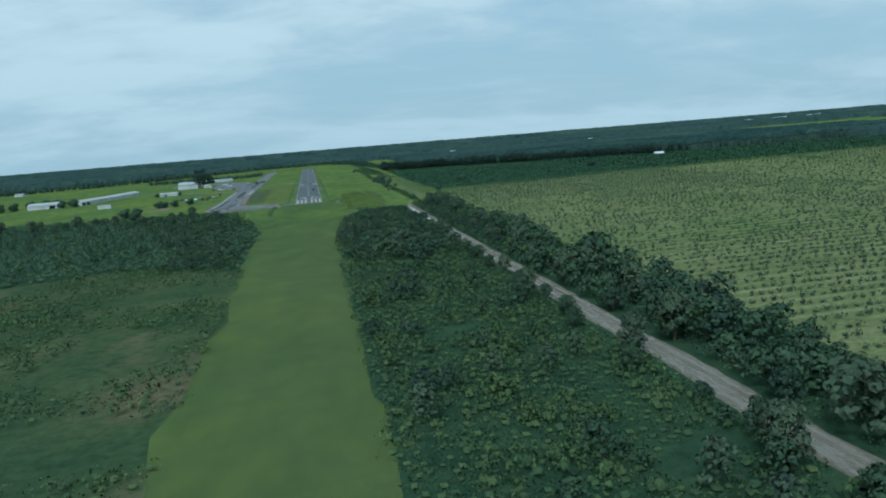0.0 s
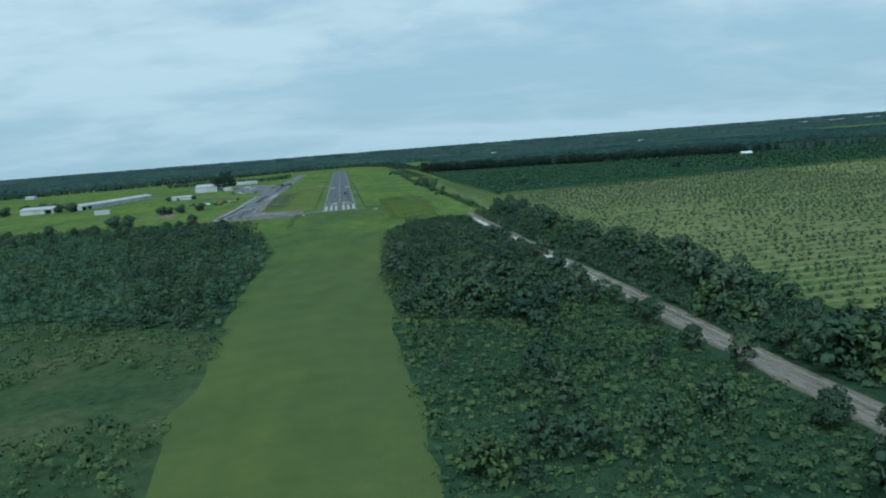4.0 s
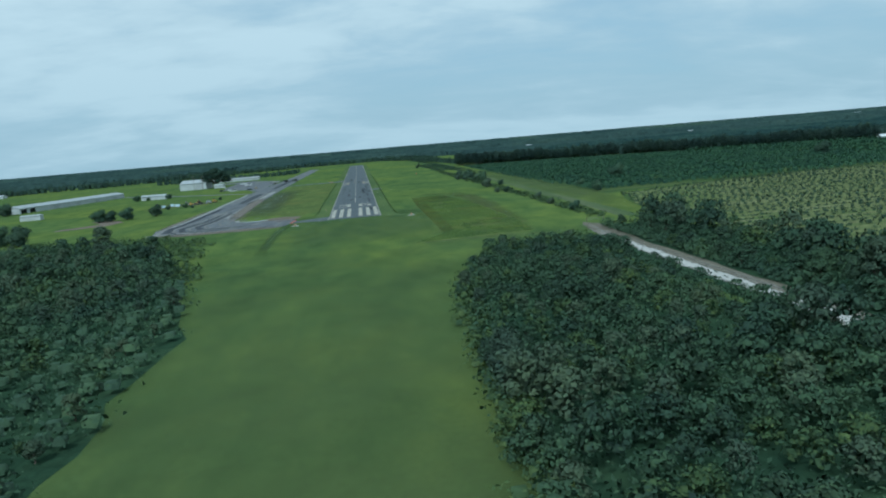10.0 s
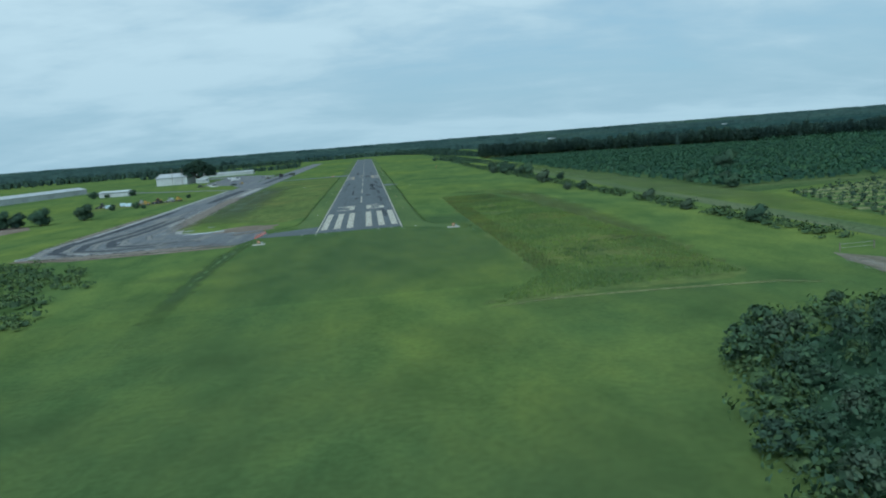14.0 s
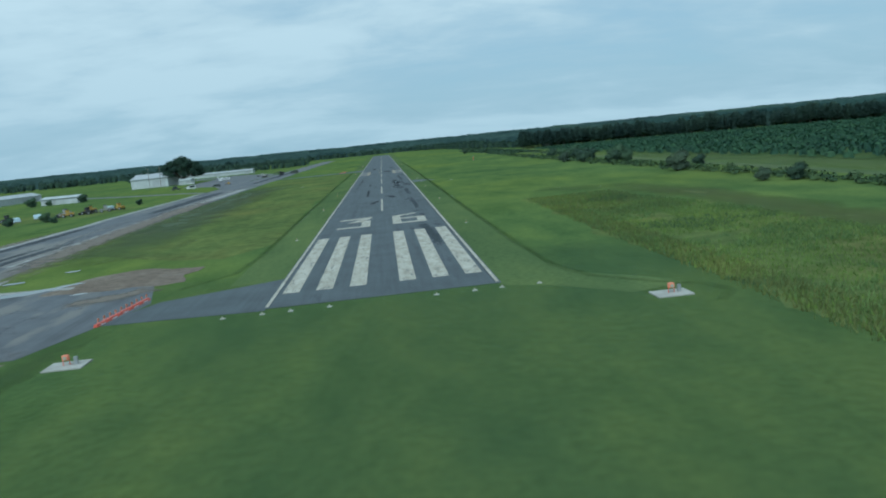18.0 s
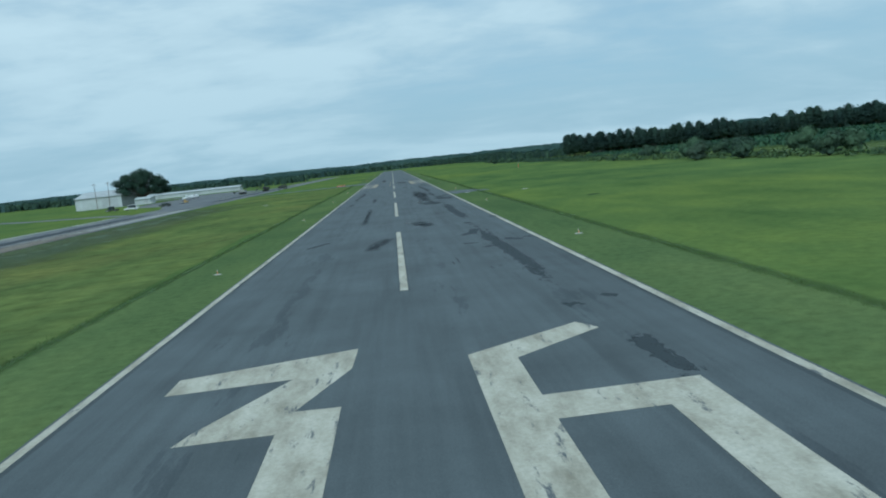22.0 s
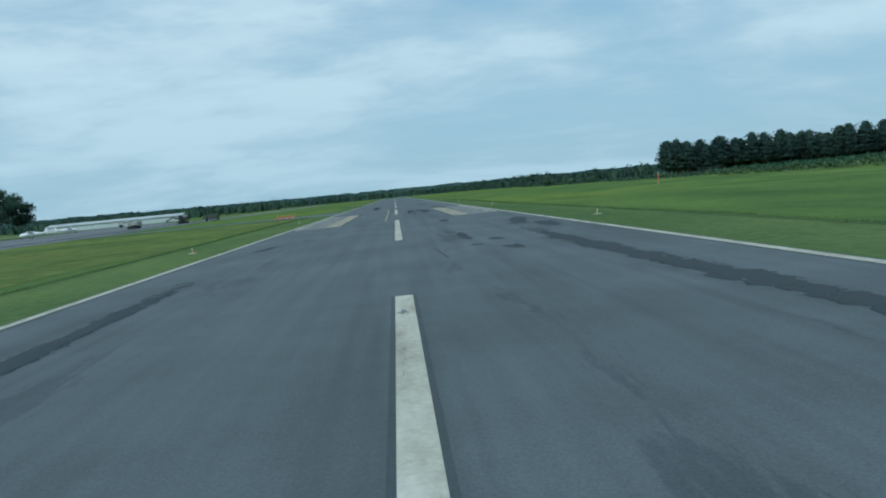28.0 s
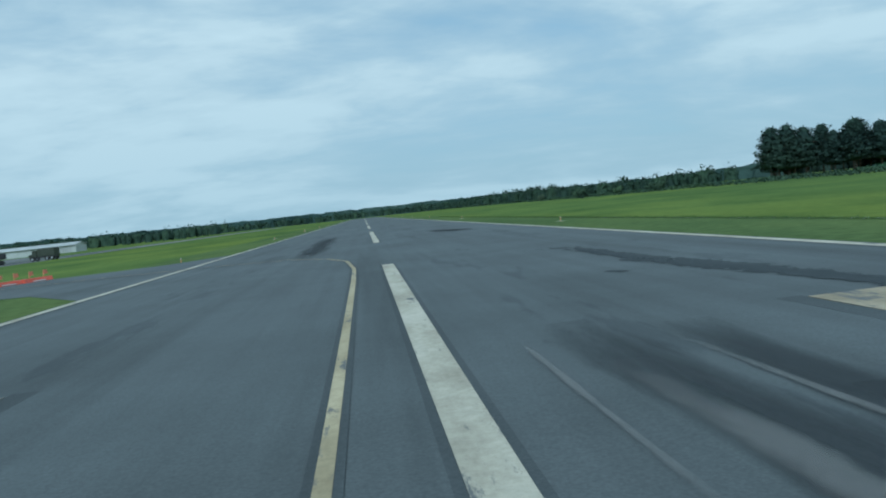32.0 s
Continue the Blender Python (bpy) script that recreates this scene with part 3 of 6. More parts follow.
CROWNS = {}


def broadleaf(name, seed, h, spread, leaf, n, size, label, category, group, low=0.2, m=None):
    """A tree: a leaning trunk, limbs that fork from it, a billowing crown of lobes that hangs low, with gaps between."""
    rng = np.random.default_rng(seed)
    root = thing(name, label, category, group, m)
    fork = h * (low + 0.12)
    paths = [((0, 0, -0.15), (rng.normal(0, 0.1), rng.normal(0, 0.1), fork), 0.035 * h, 0.026 * h)]
    lobes = []
    k = 15
    for i in range(k):
        u = (i + 0.5) / k
        a = i * 2.399 + rng.uniform(-0.4, 0.4)
        zz = h * (low + 0.16 + (0.8 - low) * u ** 0.85) * rng.uniform(0.94, 1.06)
        rr = spread * math.sqrt(max(0.03, 1 - u ** 1.6)) * rng.uniform(0.5, 0.78)
        tip = (rr * math.cos(a), rr * math.sin(a), min(zz, h * 0.86))
        if i % 2:
            paths.append(((0, 0, fork * rng.uniform(0.8, 1.0)), tip, 0.017 * h, 0.005 * h))
        q = spread * rng.uniform(0.3, 0.46)
        lobes.append((*tip, q, q * rng.uniform(0.85, 1.1), q * rng.uniform(0.75, 1.0)))
    part("trunk", stems(paths), BARK, root)
    v, f = lobes_cards(rng, lobes, n, size, 0.6)
    CROWNS[id(root)] = (v.copy(), leaf, lobes)
    v, f = stack((v, f), cores(rng, lobes, 0.5, True))
    v[:, 2] = np.maximum(v[:, 2], 0.03 * h)
    part("crown", soften(mesh_np("crown", v, f, leaf, True), crown_normals(v, lobes, n)), leaf, root)
    return root


def round_bush(name, seed, h, leaf, n, size, label, category, group, m=None):
    """A shrub, leafy to the ground: short stems and a rounded crown of overlapping lobes."""
    rng = np.random.default_rng(seed)
    root = thing(name, label, category, group, m)
    r = h * 0.5
    lobes, paths = [(0, 0, h * 0.42, r * 0.95, r * 0.95, h * 0.46), (0, 0, h * 0.2, r * 0.95, r * 0.95, h * 0.24)], []
    for i in range(9):
        a = i * 2.399
        z = h * (0.22 + 0.5 * ((i * 0.37) % 1))
        lobes.append((r * 0.55 * math.cos(a), r * 0.55 * math.sin(a), z, r * rng.uniform(0.55, 0.75), r * rng.uniform(0.55, 0.75), h * rng.uniform(0.22, 0.3)))
        paths.append(((0.1 * math.cos(a), 0.1 * math.sin(a), -0.1), (r * 0.4 * math.cos(a), r * 0.4 * math.sin(a), z), 0.02 * h, 0.006 * h))
    part("stems", stems(paths, 5), BARK, root)
    v, f = stack(lobes_cards(rng, lobes, n, size, 0.6), cores(rng, lobes, 0.72))
    v[:, 2] = np.maximum(v[:, 2], 0.0)
    part("crown", soften(mesh_np("crown", v, f, leaf, True), crown_normals(v, lobes, n)), leaf, root)
    return root


def pine(name, seed, h, label, group, m=None):
    rng = np.random.default_rng(seed)
    root = thing(name, label, "pine", group, m)
    paths = [((0, 0, -0.15), (rng.normal(0, 0.15), rng.normal(0, 0.15), h * 0.97), 0.016 * h, 0.004 * h)]
    lobes = []
    for i in range(22):
        a, z = i * 2.4 + rng.uniform(-0.5, 0.5), h * (0.2 + 0.76 * i / 22) + rng.uniform(-0.3, 0.3)
        reach = h * 0.2 * (1.1 - 0.55 * i / 22) * rng.uniform(0.8, 1.2)
        tip = (reach * math.cos(a), reach * math.sin(a), z + reach * 0.15)
        paths.append(((0, 0, z), tip, 0.006 * h, 0.002 * h))
        lobes.append((*tip, reach * 0.6, reach * 0.6, h * 0.06))
    lobes += [(h * 0.02, 0, h * 0.97, h * 0.05, h * 0.05, h * 0.04), (-h * 0.04, h * 0.03, h * 0.93, h * 0.06, h * 0.06, h * 0.05), (h * 0.05, -h * 0.04, h * 0.88, h * 0.07, h * 0.07, h * 0.05)]
    part("trunk", stems(paths, 5), BARK, root)
    inner = [(0, 0, h * z, h * w, h * w, h * 0.12) for z, w in ((0.3, 0.19), (0.46, 0.2), (0.61, 0.19), (0.75, 0.17), (0.86, 0.135), (0.94, 0.09))]
    v, f = stack(lobes_cards(rng, lobes + inner, 1300, 0.021 * h, 0.5, 0.65), cores(rng, inner, 0.8))
    part("crown", soften(mesh_np("crown", v, f, NEEDLE, True), crown_normals(v, lobes + inner, 1300, 0.3)), NEEDLE, root)
    return root


def clump_stuff(name, label, pts, heights, widths, per, size, material, seed, category="shrubs", squash=1.0, core=0.55):
    """Many clumps of leaves in one mesh: bushes or trees too many to count. pts (n, 2); squash: width along y to width along x."""
    rng = np.random.default_rng(seed)
    n = len(pts)
    d = rng.normal(0, 1, (n * per, 3))
    d[:, 2] = np.abs(d[:, 2]) * 0.9 - 0.15
    d /= np.linalg.norm(d, axis=1)[:, None]
    r = rng.uniform(0.6, 1.2 if size < 0.4 else 0.93, n * per)
    i = np.repeat(np.arange(n), per)
    hh, ww = np.asarray(heights, float), np.asarray(widths, float)
    h, w = hh[i], ww[i]
    c = np.stack([pts[i, 0] + d[:, 0] * r * w, pts[i, 1] + d[:, 1] * r * w * squash, h * 0.38 + d[:, 2] * r * h * 0.6], 1)
    c[:, 2] = np.maximum(c[:, 2], 0.04 * h)
    v, f = cards(rng, c, d, size * (0.5 + 0.5 * h / h.mean()))
    nrm = np.repeat(0.7 * d + np.array([0, 0, 0.75]) + rng.normal(0, 0.4, d.shape), 4, axis=0)
    if per > 11 and core:
        cv, cf = cores(rng, np.stack([pts[:, 0], pts[:, 1], hh * 0.36, ww, ww * squash, hh * 0.56], 1), core, True)
        nrm = np.vstack([nrm, cv - np.repeat(np.stack([pts[:, 0], pts[:, 1], hh * 0.1], 1), len(CUBE_V), axis=0) + np.array([0, 0, 1.0])])
        v, f = stack((v, f), (cv, cf))
    v[:, 2] = np.maximum(v[:, 2], 0.0)
    ob = part(name, soften(mesh_np(name, v, f, material, True), nrm), material)
    return tagged(ob, label, category, kind="stuff")


def inside(pts, poly):
    """Which of the points lie in the polygon."""
    x, y = pts[:, 0], pts[:, 1]
    res = np.zeros(len(pts), bool)
    n = len(poly)
    for i in range(n):
        (x0, y0), (x1, y1) = poly[i], poly[(i + 1) % n]
        hit = ((y0 > y) != (y1 > y)) & (x < (x1 - x0) * (y - y0) / (y1 - y0 + 1e-12) + x0)
        res ^= hit
    return res


def scatter(rng, poly, spacing, jitter=0.45):
    """Points over a polygon on a shaken grid."""
    P = np.array(poly)
    x0, y0 = P.min(0)
    x1, y1 = P.max(0)
    gx, gy = np.meshgrid(np.arange(x0, x1, spacing), np.arange(y0, y1, spacing))
    pts = np.stack([gx.ravel(), gy.ravel()], 1)
    pts += rng.uniform(-jitter, jitter, pts.shape) * spacing
    return pts[inside(pts, poly)]


def low_noise(pts, scale, seed=0.0):
    return np.array([noise.noise(Vector((x * scale + seed, y * scale, seed))) for x, y in pts])


# ---- the ground, one sheet to the horizon ----
def ground_sheet():
    edges = [-6500, -3000, -1500, -800, -400, -200, -100, 0, 100, 200, 400, 800, 1500, 3000, 6500]
    v = [(x, y, 0) for y in edges for x in edges]
    k = len(edges)
    f = [(j * k + i, j * k + i + 1, (j + 1) * k + i + 1, (j + 1) * k + i) for j in range(k - 1) for i in range(k - 1)]
    return part("ground", mesh_np("ground", v, f, GRASS), GRASS)


tagged(ground_sheet(), "flat green airfield grass that runs to the horizon", "ground", kind="structure")

LEFT_WOOD = [(-29, -335), (-28, -195), (-40, -143), (-49, -105), (-60, -78), (-78, -54), (-97, -38), (-125, -26), (-160, 0), (-330, 40), (-420, -80), (-420, -300), (-150, -330), (-85, -300)]
LEFT_SCRUB = [(-24, -720), (-27, -335), (-85, -295), (-150, -325), (-420, -295), (-520, -420), (-520, -720)]
RIGHT_WOOD = [(14, -350), (14.5, -272), (19.5, -190), (23.5, -167), (33, -138), (45, -125), (62, -121), (64, -200), (64, -345), (40, -362)]
RIGHT_SCRUB = [(10, -720), (12, -345), (40, -360), (64, -340), (64, -720)]
HEDGEROW = [(75, -720), (75.5, -118), (80, -104), (92, -96), (99, -140), (99, -400), (97, -720)]
FIELD = [(100, -760), (102, -140), (98, -86), (112, -20), (120, 0), (190, 24), (300, 30), (760, 50), (760, -760)]
GROVE = [(113, 7), (150, 14), (220, 24), (300, 38), (760, 58), (760, 290), (470, 305), (400, 350), (300, 440), (215, 500), (122, 530), (116, 335), (114, 200)]

patch("scrub_ground", LEFT_SCRUB, 0.012, SCRUB_SOIL, "brown and green scrubby rough ground before the airfield", 12, 4, 1)
patch("wood_floor_left", LEFT_WOOD, 0.016, WOOD_SOIL, "dark green weedy floor of the low wood", 8, 3, 2)
patch("wood_floor_right", [(39 + 0.84 * (x - 39), -235 + 0.94 * (y + 235)) for x, y in RIGHT_WOOD], 0.016, WOOD_SOIL, "dark green weedy floor of the low wood", 6, 2, 3)
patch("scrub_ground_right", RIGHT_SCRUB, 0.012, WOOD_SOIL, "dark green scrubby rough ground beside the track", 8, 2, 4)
orchard_field = patch("orchard_field", FIELD, 0.02, FIELD_SOIL, "pale dry grass field with rows of young citrus", 12, 1.5, 5)
patch("grove_floor", GROVE, 0.02, GROVE_SOIL, "dark grassy floor between citrus rows", 12, 1.5, 6)
patch("sand_road", [(66.5, -760), (66.5, -330), (67.5, -180), (69, -115), (71, -97), (73.5, -91), (76, -97), (74.5, -130), (73.5, -240), (73.5, -420), (73.5, -760)], 0.03, SAND,
      "rutted pale sand road", 4, 1.1, 7, "road")
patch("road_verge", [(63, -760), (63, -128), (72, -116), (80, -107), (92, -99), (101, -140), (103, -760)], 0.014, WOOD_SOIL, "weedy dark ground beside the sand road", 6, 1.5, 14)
patch("grassy_track", [(88, -84), (90, 0), (93, 120), (98, 300), (103, 540), (107, 540), (103, 300), (98, 120), (96, 0), (95, -84)], 0.03, TRACK,
      "faint grassy track beside the ditch", 8, 0.8, 8, "road")
tagged(smear("meadow_rim", [(38, 108), (54, 96), (59, 60), (58, 0), (55, -50), (51, -92)], 6.0, BROWN_BAND, None, 0.0265, 3.0), "brownish-olive seeding band along the meadow", "ground", kind="structure")
patch("rough_meadow", [(17, -104), (29, -85), (29.5, -40), (30, 40), (31, 86), (49, 90), (54, 40), (55, 0), (58, -62), (56, -99), (36, -100)], 0.025, ROUGH_GRASS,
      "unmown yellow-green rough meadow beside the runway", 2, 3.2, 9, freq=2.0)
patch("verge_east", [(11.3, -2), (16, -5), (21, -11), (26, -9), (24, -5), (19.5, 0), (17.6, 8), (17.3, 40), (17.3, 1060), (11.3, 1060)], 0.02, VERGE, "closely mown grass verge along the runway", 20, 0.5, 11)
patch("verge_west", [(-17.6, 14), (-11.3, 14), (-11.3, 1060), (-17.6, 1060)], 0.02, VERGE, "closely mown grass verge along the runway", 20, 0.5, 12)
patch("rough_infield", [(-56, 64), (-40, 52), (-24, 40), (-18.2, 52), (-18.2, 200), (-18.2, 372), (-40, 376), (-58, 376), (-60, 200)], 0.018, ROUGH_GRASS,
      "dull olive infield grass between runway and taxiway", 8, 2.5, 13)

tagged(smear("infield_band", [(-47, 50), (-51, 95), (-54, 180), (-55, 300)], 12, DULL_BAND, None, 0.021, 4.0), "dull brownish grass beside the taxiway", "ground", kind="structure")
tagged(smear("grove_margin", [(99, -75), (106, 20), (107, 150), (109, 330)], 11, OLIVE_BAND, None, 0.0225, 4.0), "dull olive grass between track and citrus", "ground", kind="structure")
tagged(smear("approach_grass", [(12, -800), (10, -500), (8, -330), (2, -200), (6, -92)], 70, OLIVE_BAND, None, 0.008, 20), "olive rough-mown grass before the runway", "ground", kind="structure")

# Sheet that darkens the near grass as the windscreen does.
tagged(smear("dimmed_approach_turf", [(4, -90), (4, -50), (6, 20)], 40, DIMMED_TURF, None, 0.0095, 6), "approach grass with the windscreen's dimming in its colour", "ground", kind="structure")

# ---- runway with its markings ----
RW = 11.43
runway = tagged(part("runway", box(-RW - 0.06, RW + 0.06, -0.6, 1060, -0.3, 0.05), ASPHALT), "grey asphalt runway with white markings and dark stains", "runway", kind="structure")


def slab_poly(name, outline, material, parent=None, z=0.052, t=0.006, label=""):
    return part(name, prism(outline, "z", z, z + t), material, parent or runway, label)


def rect(x0, x1, y0, y1):
    return [(x0, y0), (x1, y0), (x1, y1), (x0, y1)]


for s in (-1, 1):
    for a, b in ((1.75, 3.5), (5.26, 7.01), (8.76, 10.52)):
        slab_poly("threshold_stripe", rect(min(s * a, s * b), max(s * a, s * b), 6.1, 51.8), WHITE_PAINT)
    for y in range(0, 1060, 212):
        slab_poly("edge_line", rect(min(s * 11.04, s * 11.38), max(s * 11.04, s * 11.38), y, min(y + 211.9, 1058)), WHITE_PAINT)
        slab_poly("line_border", rect(min(s * 10.84, s * 11.04), max(s * 10.84, s * 11.04), y, min(y + 211.9, 1058)), STAIN, z=0.0504, t=0.0016)
slab_poly("runway_number", [(-8.4, 80.6), (-2.0, 82.2), (-2.1, 79.4), (-3.6, 75.3), (-2.2, 75.2), (-2.2, 63.9), (-8.3, 63.9), (-8.3, 65.9), (-3.9, 65.9),
                            (-3.9, 73.5), (-6.7, 73.5), (-6.4, 74.4), (-4.1, 78.9), (-8.4, 78.7)], WHITE_PAINT, label="white painted figure three")
six = bmesh.new()
for o in (rect(2.0, 3.6, 63.9, 78.2), rect(3.6, 6.6, 63.9, 66.0), rect(6.6, 8.2, 63.9, 74.0), rect(3.6, 6.6, 72.0, 74.0), [(2.0, 78.2), (3.6, 78.2), (7.2, 81.0), (6.6, 82.3), (2.0, 79.3)]):
    six = prism(o, "z", 0.052, 0.058, six)
part("runway_number", six, WHITE_PAINT, runway, "white painted figure six")
y = 94.5
while y < 1040:
    slab_poly("stripe_border", rect(-0.33, 0.33, y - 0.15, y + 36.73), STAIN, z=0.0504, t=0.0016)
    slab_poly("centre_line_stripe", rect(-0.23, 0.23, y, y + 36.58), WHITE_PAINT)
    y += 60.96
for s in (-1, 1):
    lo, hi = (5.9, 10.6) if s > 0 else (-10.6, -5.9)
    marker = slab_poly("aiming_point_marker", rect(lo, hi, 310.9, 356.6), WORN_PAINT, label="faded block of paint worn to grey")
    part("inner_band", prism(rect(5.9, 7.5, 310.9, 356.6) if s > 0 else rect(-7.5, -5.9, 310.9, 356.6), "z", 0.06, 0.062), CREAM_PAINT, marker, "cream unworn inner band")
    part("outer_line", prism(rect(10.3, 10.6, 310.9, 356.6) if s > 0 else rect(-10.6, -10.3, 310.9, 356.6), "z", 0.06, 0.062), WHITE_PAINT, marker)
    slab_poly("marker_border", rect(5.5, 5.9, 310.7, 356.8) if s > 0 else rect(-5.9, -5.5, 310.7, 356.8), STAIN, z=0.0504, t=0.0016)
    for y0 in (310.9, 356.2):
        part("end_line", prism(rect(lo + (1.6 if s > 0 else 0.3), hi - (0.3 if s > 0 else 1.6), y0, y0 + 0.4), "z", 0.06, 0.062), CREAM_PAINT, marker)
# yellow line that leads off to the left
lead = [(-1.25, 314 + 9.2 * k) for k in range(7)] + [(-1.3, 374.5), (-1.7, 380), (-2.8, 384), (-5.0, 387.6), (-9.0, 389.6), (-13, 390.2), (-22, 391), (-40, 391.5)]
for name, half, z, paint, lab in (("lead_line_border", 0.16, 0.0606, STAIN, "dark border under the yellow line"), ("lead_off_line", 0.075, 0.064, YELLOW_PAINT, "yellow curved taxi line")):
    bm = bmesh.new()
    pv = []
    for i, (x, yy) in enumerate(lead):
        q = lead[min(i + 1, len(lead) - 1)]
        p = lead[max(i - 1, 0)]
        d = Vector((q[0] - p[0], q[1] - p[1])).normalized()
        pv.append((bm.verts.new((x - d.y * half, yy + d.x * half, z)), bm.verts.new((x + d.y * half, yy - d.x * half, z))))
    for (a, b), (c, d) in zip(pv, pv[1:]):
        bm.faces.new((a, b, d, c))
    part(name, bm, paint, runway, lab)

# stains: long oil streaks, soft tyre smears, scuffs; each row: width, then the line's points
OIL_SOUTH = [(0.8, (7.4, 63), (7.1, 56), (7.5, 51), (7.9, 40), (8.0, 28)), (0.4, (8.1, 74), (8.0, 80)), (0.5, (8.1, 127.5), (7.6, 118), (7.8, 107), (7.9, 100), (7.6, 90)),
             (0.6, (7.6, 126), (6.6, 121.5), (5.4, 119.6)), (0.5, (6.4, 113.4), (4.9, 113.9)), (0.4, (7.5, 110.5), (6.2, 110)), (0.5, (8.5, 114.7), (9.9, 112.4)),
             (0.35, (10.2, 114.4), (11.0, 113.2)), (0.35, (9.0, 87.4), (9.6, 86.2)), (0.3, (7.1, 86.2), (7.5, 85.2)), (0.4, (8.8, 57.4), (10.2, 55)), (0.3, (4.9, 54.6), (5.2, 52)),
             (0.4, (-8.8, 123), (-7.6, 126), (-6.5, 128))]
OIL_MIDDLE = [(0.6, (7.7, 175), (7.8, 162), (7.6, 154), (7.9, 146), (7.8, 136)), (0.3, (7.4, 134.3), (7.5, 132)), (0.28, (7.6, 131.2), (7.7, 130.2)), (0.3, (7.8, 128.4), (7.8, 127)),
              (0.45, (6.4, 152.8), (5.1, 152.6)), (0.35, (10.8, 139), (11.0, 136.8)), (0.8, (8.8, 204), (8.4, 195), (8.2, 186)), (0.7, (10.2, 196), (9.5, 190.5), (9.8, 186)),
              (0.5, (7.6, 225), (7.8, 209), (8.0, 203)), (0.5, (9.9, 206), (10.2, 199)), (0.4, (-8.4, 204), (-8.8, 195)), (0.35, (-8.3, 216), (-8.7, 226), (-8.0, 232)), (0.35, (-4.2, 201), (-4.3, 221))]
OIL_NORTH = [(0.6, (9.9, 294.4), (8.8, 288), (8.0, 282)), (0.55, (7.7, 280.6), (7.5, 272), (7.7, 260), (8.1, 246), (8.0, 224)), (0.32, (2.8, 279.2), (3.7, 279.0), (3.6, 274), (3.7, 271.4)),
             (0.3, (3.1, 281), (3.4, 279.8)), (0.4, (4.7, 272), (5.1, 269.9)), (0.3, (3.4, 268.6), (3.8, 267.6)), (0.35, (4.6, 266.5), (5.2, 264)), (0.55, (9.6, 284), (9.3, 276)),
             (0.45, (4.6, 374.5), (6.6, 372.4), (6.8, 365), (7.7, 356.6), (7.9, 350)), (0.35, (6.2, 366), (7.0, 363.8)), (0.25, (5.0, 363.4), (5.3, 362.8)),
             (0.3, (4.6, 303), (4.0, 299.6), (4.3, 296.8)), (0.4, (-8.7, 278), (-8.0, 284)), (0.4, (-8.2, 230), (-7.9, 248), (-8.3, 266))]
for i, (w, *line) in enumerate(OIL_SOUTH + OIL_MIDDLE + OIL_NORTH):
    smear("oil_streak", line, 1.35 * min(w, 0.16 + 0.13 * math.dist(line[0], line[-1])), SMEAR, runway, 0.0522 + 0.00035 * i, 0.4)
for i, (line, w) in enumerate((([(2.0, 357), (2.3, 351), (2.2, 345), (2.4, 339)], 0.7), ([(3.5, 356), (3.4, 350), (3.3, 347)], 0.45), ([(4.2, 352), (4.2, 344), (4.4, 336)], 0.8), ([(5.2, 240), (5.5, 218), (5.7, 203), (5.4, 192), (6.2, 176)], 1.25),
                               ([(6.4, 226), (6.2, 204)], 0.8), ([(4.4, 222), (4.9, 200)], 0.7), ([(4.5, 192), (4.2, 182)], 0.6), ([(5.0, 182), (6.8, 174.5)], 1.6), ([(5.4, 414), (7.3, 404)], 1.2), ([(-4.4, 430), (-4.2, 385)], 1.0),
                               ([(-4.1, 143), (-4.2, 181)], 0.45), ([(0.8, 142), (2.2, 141), (3.6, 133)], 1.0), ([(-2.6, 115.8), (-1.1, 125.2)], 0.9), ([(1.7, 136.6), (3.8, 137)], 1.2),
                               ([(0.6, 328.6), (2.4, 329.2), (4.6, 328)], 0.8), ([(1.4, 341), (2.5, 332)], 0.6))):
    smear("tyre_smear", line, w, SOFT_SMEAR, runway, 0.067 + 0.0004 * i, min(1.0, math.dist(line[0], line[-1]) / 14))
for i, (line, w) in enumerate((([(3.1, 355), (3.1, 349), (3.2, 344)], 0.07), ([(1.2, 356), (1.2, 350)], 0.06), ([(5.3, 190), (5.2, 184)], 0.06), ([(2.0, 354), (2.1, 343)], 0.3), ([(4.2, 191), (4.1, 183)], 0.5), ([(0.9, 336), (1.0, 332)], 0.06),
                               ([(2.1, 336), (2.0, 330.6)], 0.08), ([(3.1, 335), (3.1, 331)], 0.06), ([(2.6, 346), (2.7, 339)], 0.5), ([(-3.2, 144.6), (-0.2, 144.9)], 0.3), ([(-3.0, 140.6), (-0.2, 140.9)], 0.25), ([(1.0, 143.5), (1.3, 139)], 0.25))):
    smear("pale_scuff", line, w, PALE_SMEAR, runway, 0.0755 + 0.0002 * i, 0.6)
for i, line in enumerate(([(-0.8, 194), (-0.9, 203)], [(-2.0, 194.3), (-2.0, 198)], [(3.2, 198.3), (3.1, 193.3)], [(2.8, 196), (2.9, 193)], [(3.8, 105.4), (3.9, 102.6)], [(3.4, 103.8), (3.5, 102.4)], [(5.5, 99.5), (5.6, 98.6)], [(-4.2, 193), (-4.4, 200)], [(1.6, 268), (1.9, 262)])):
    smear("skid_mark", line, 0.06, SMEAR, runway, 0.0785 + 0.0002 * i, 0.3)

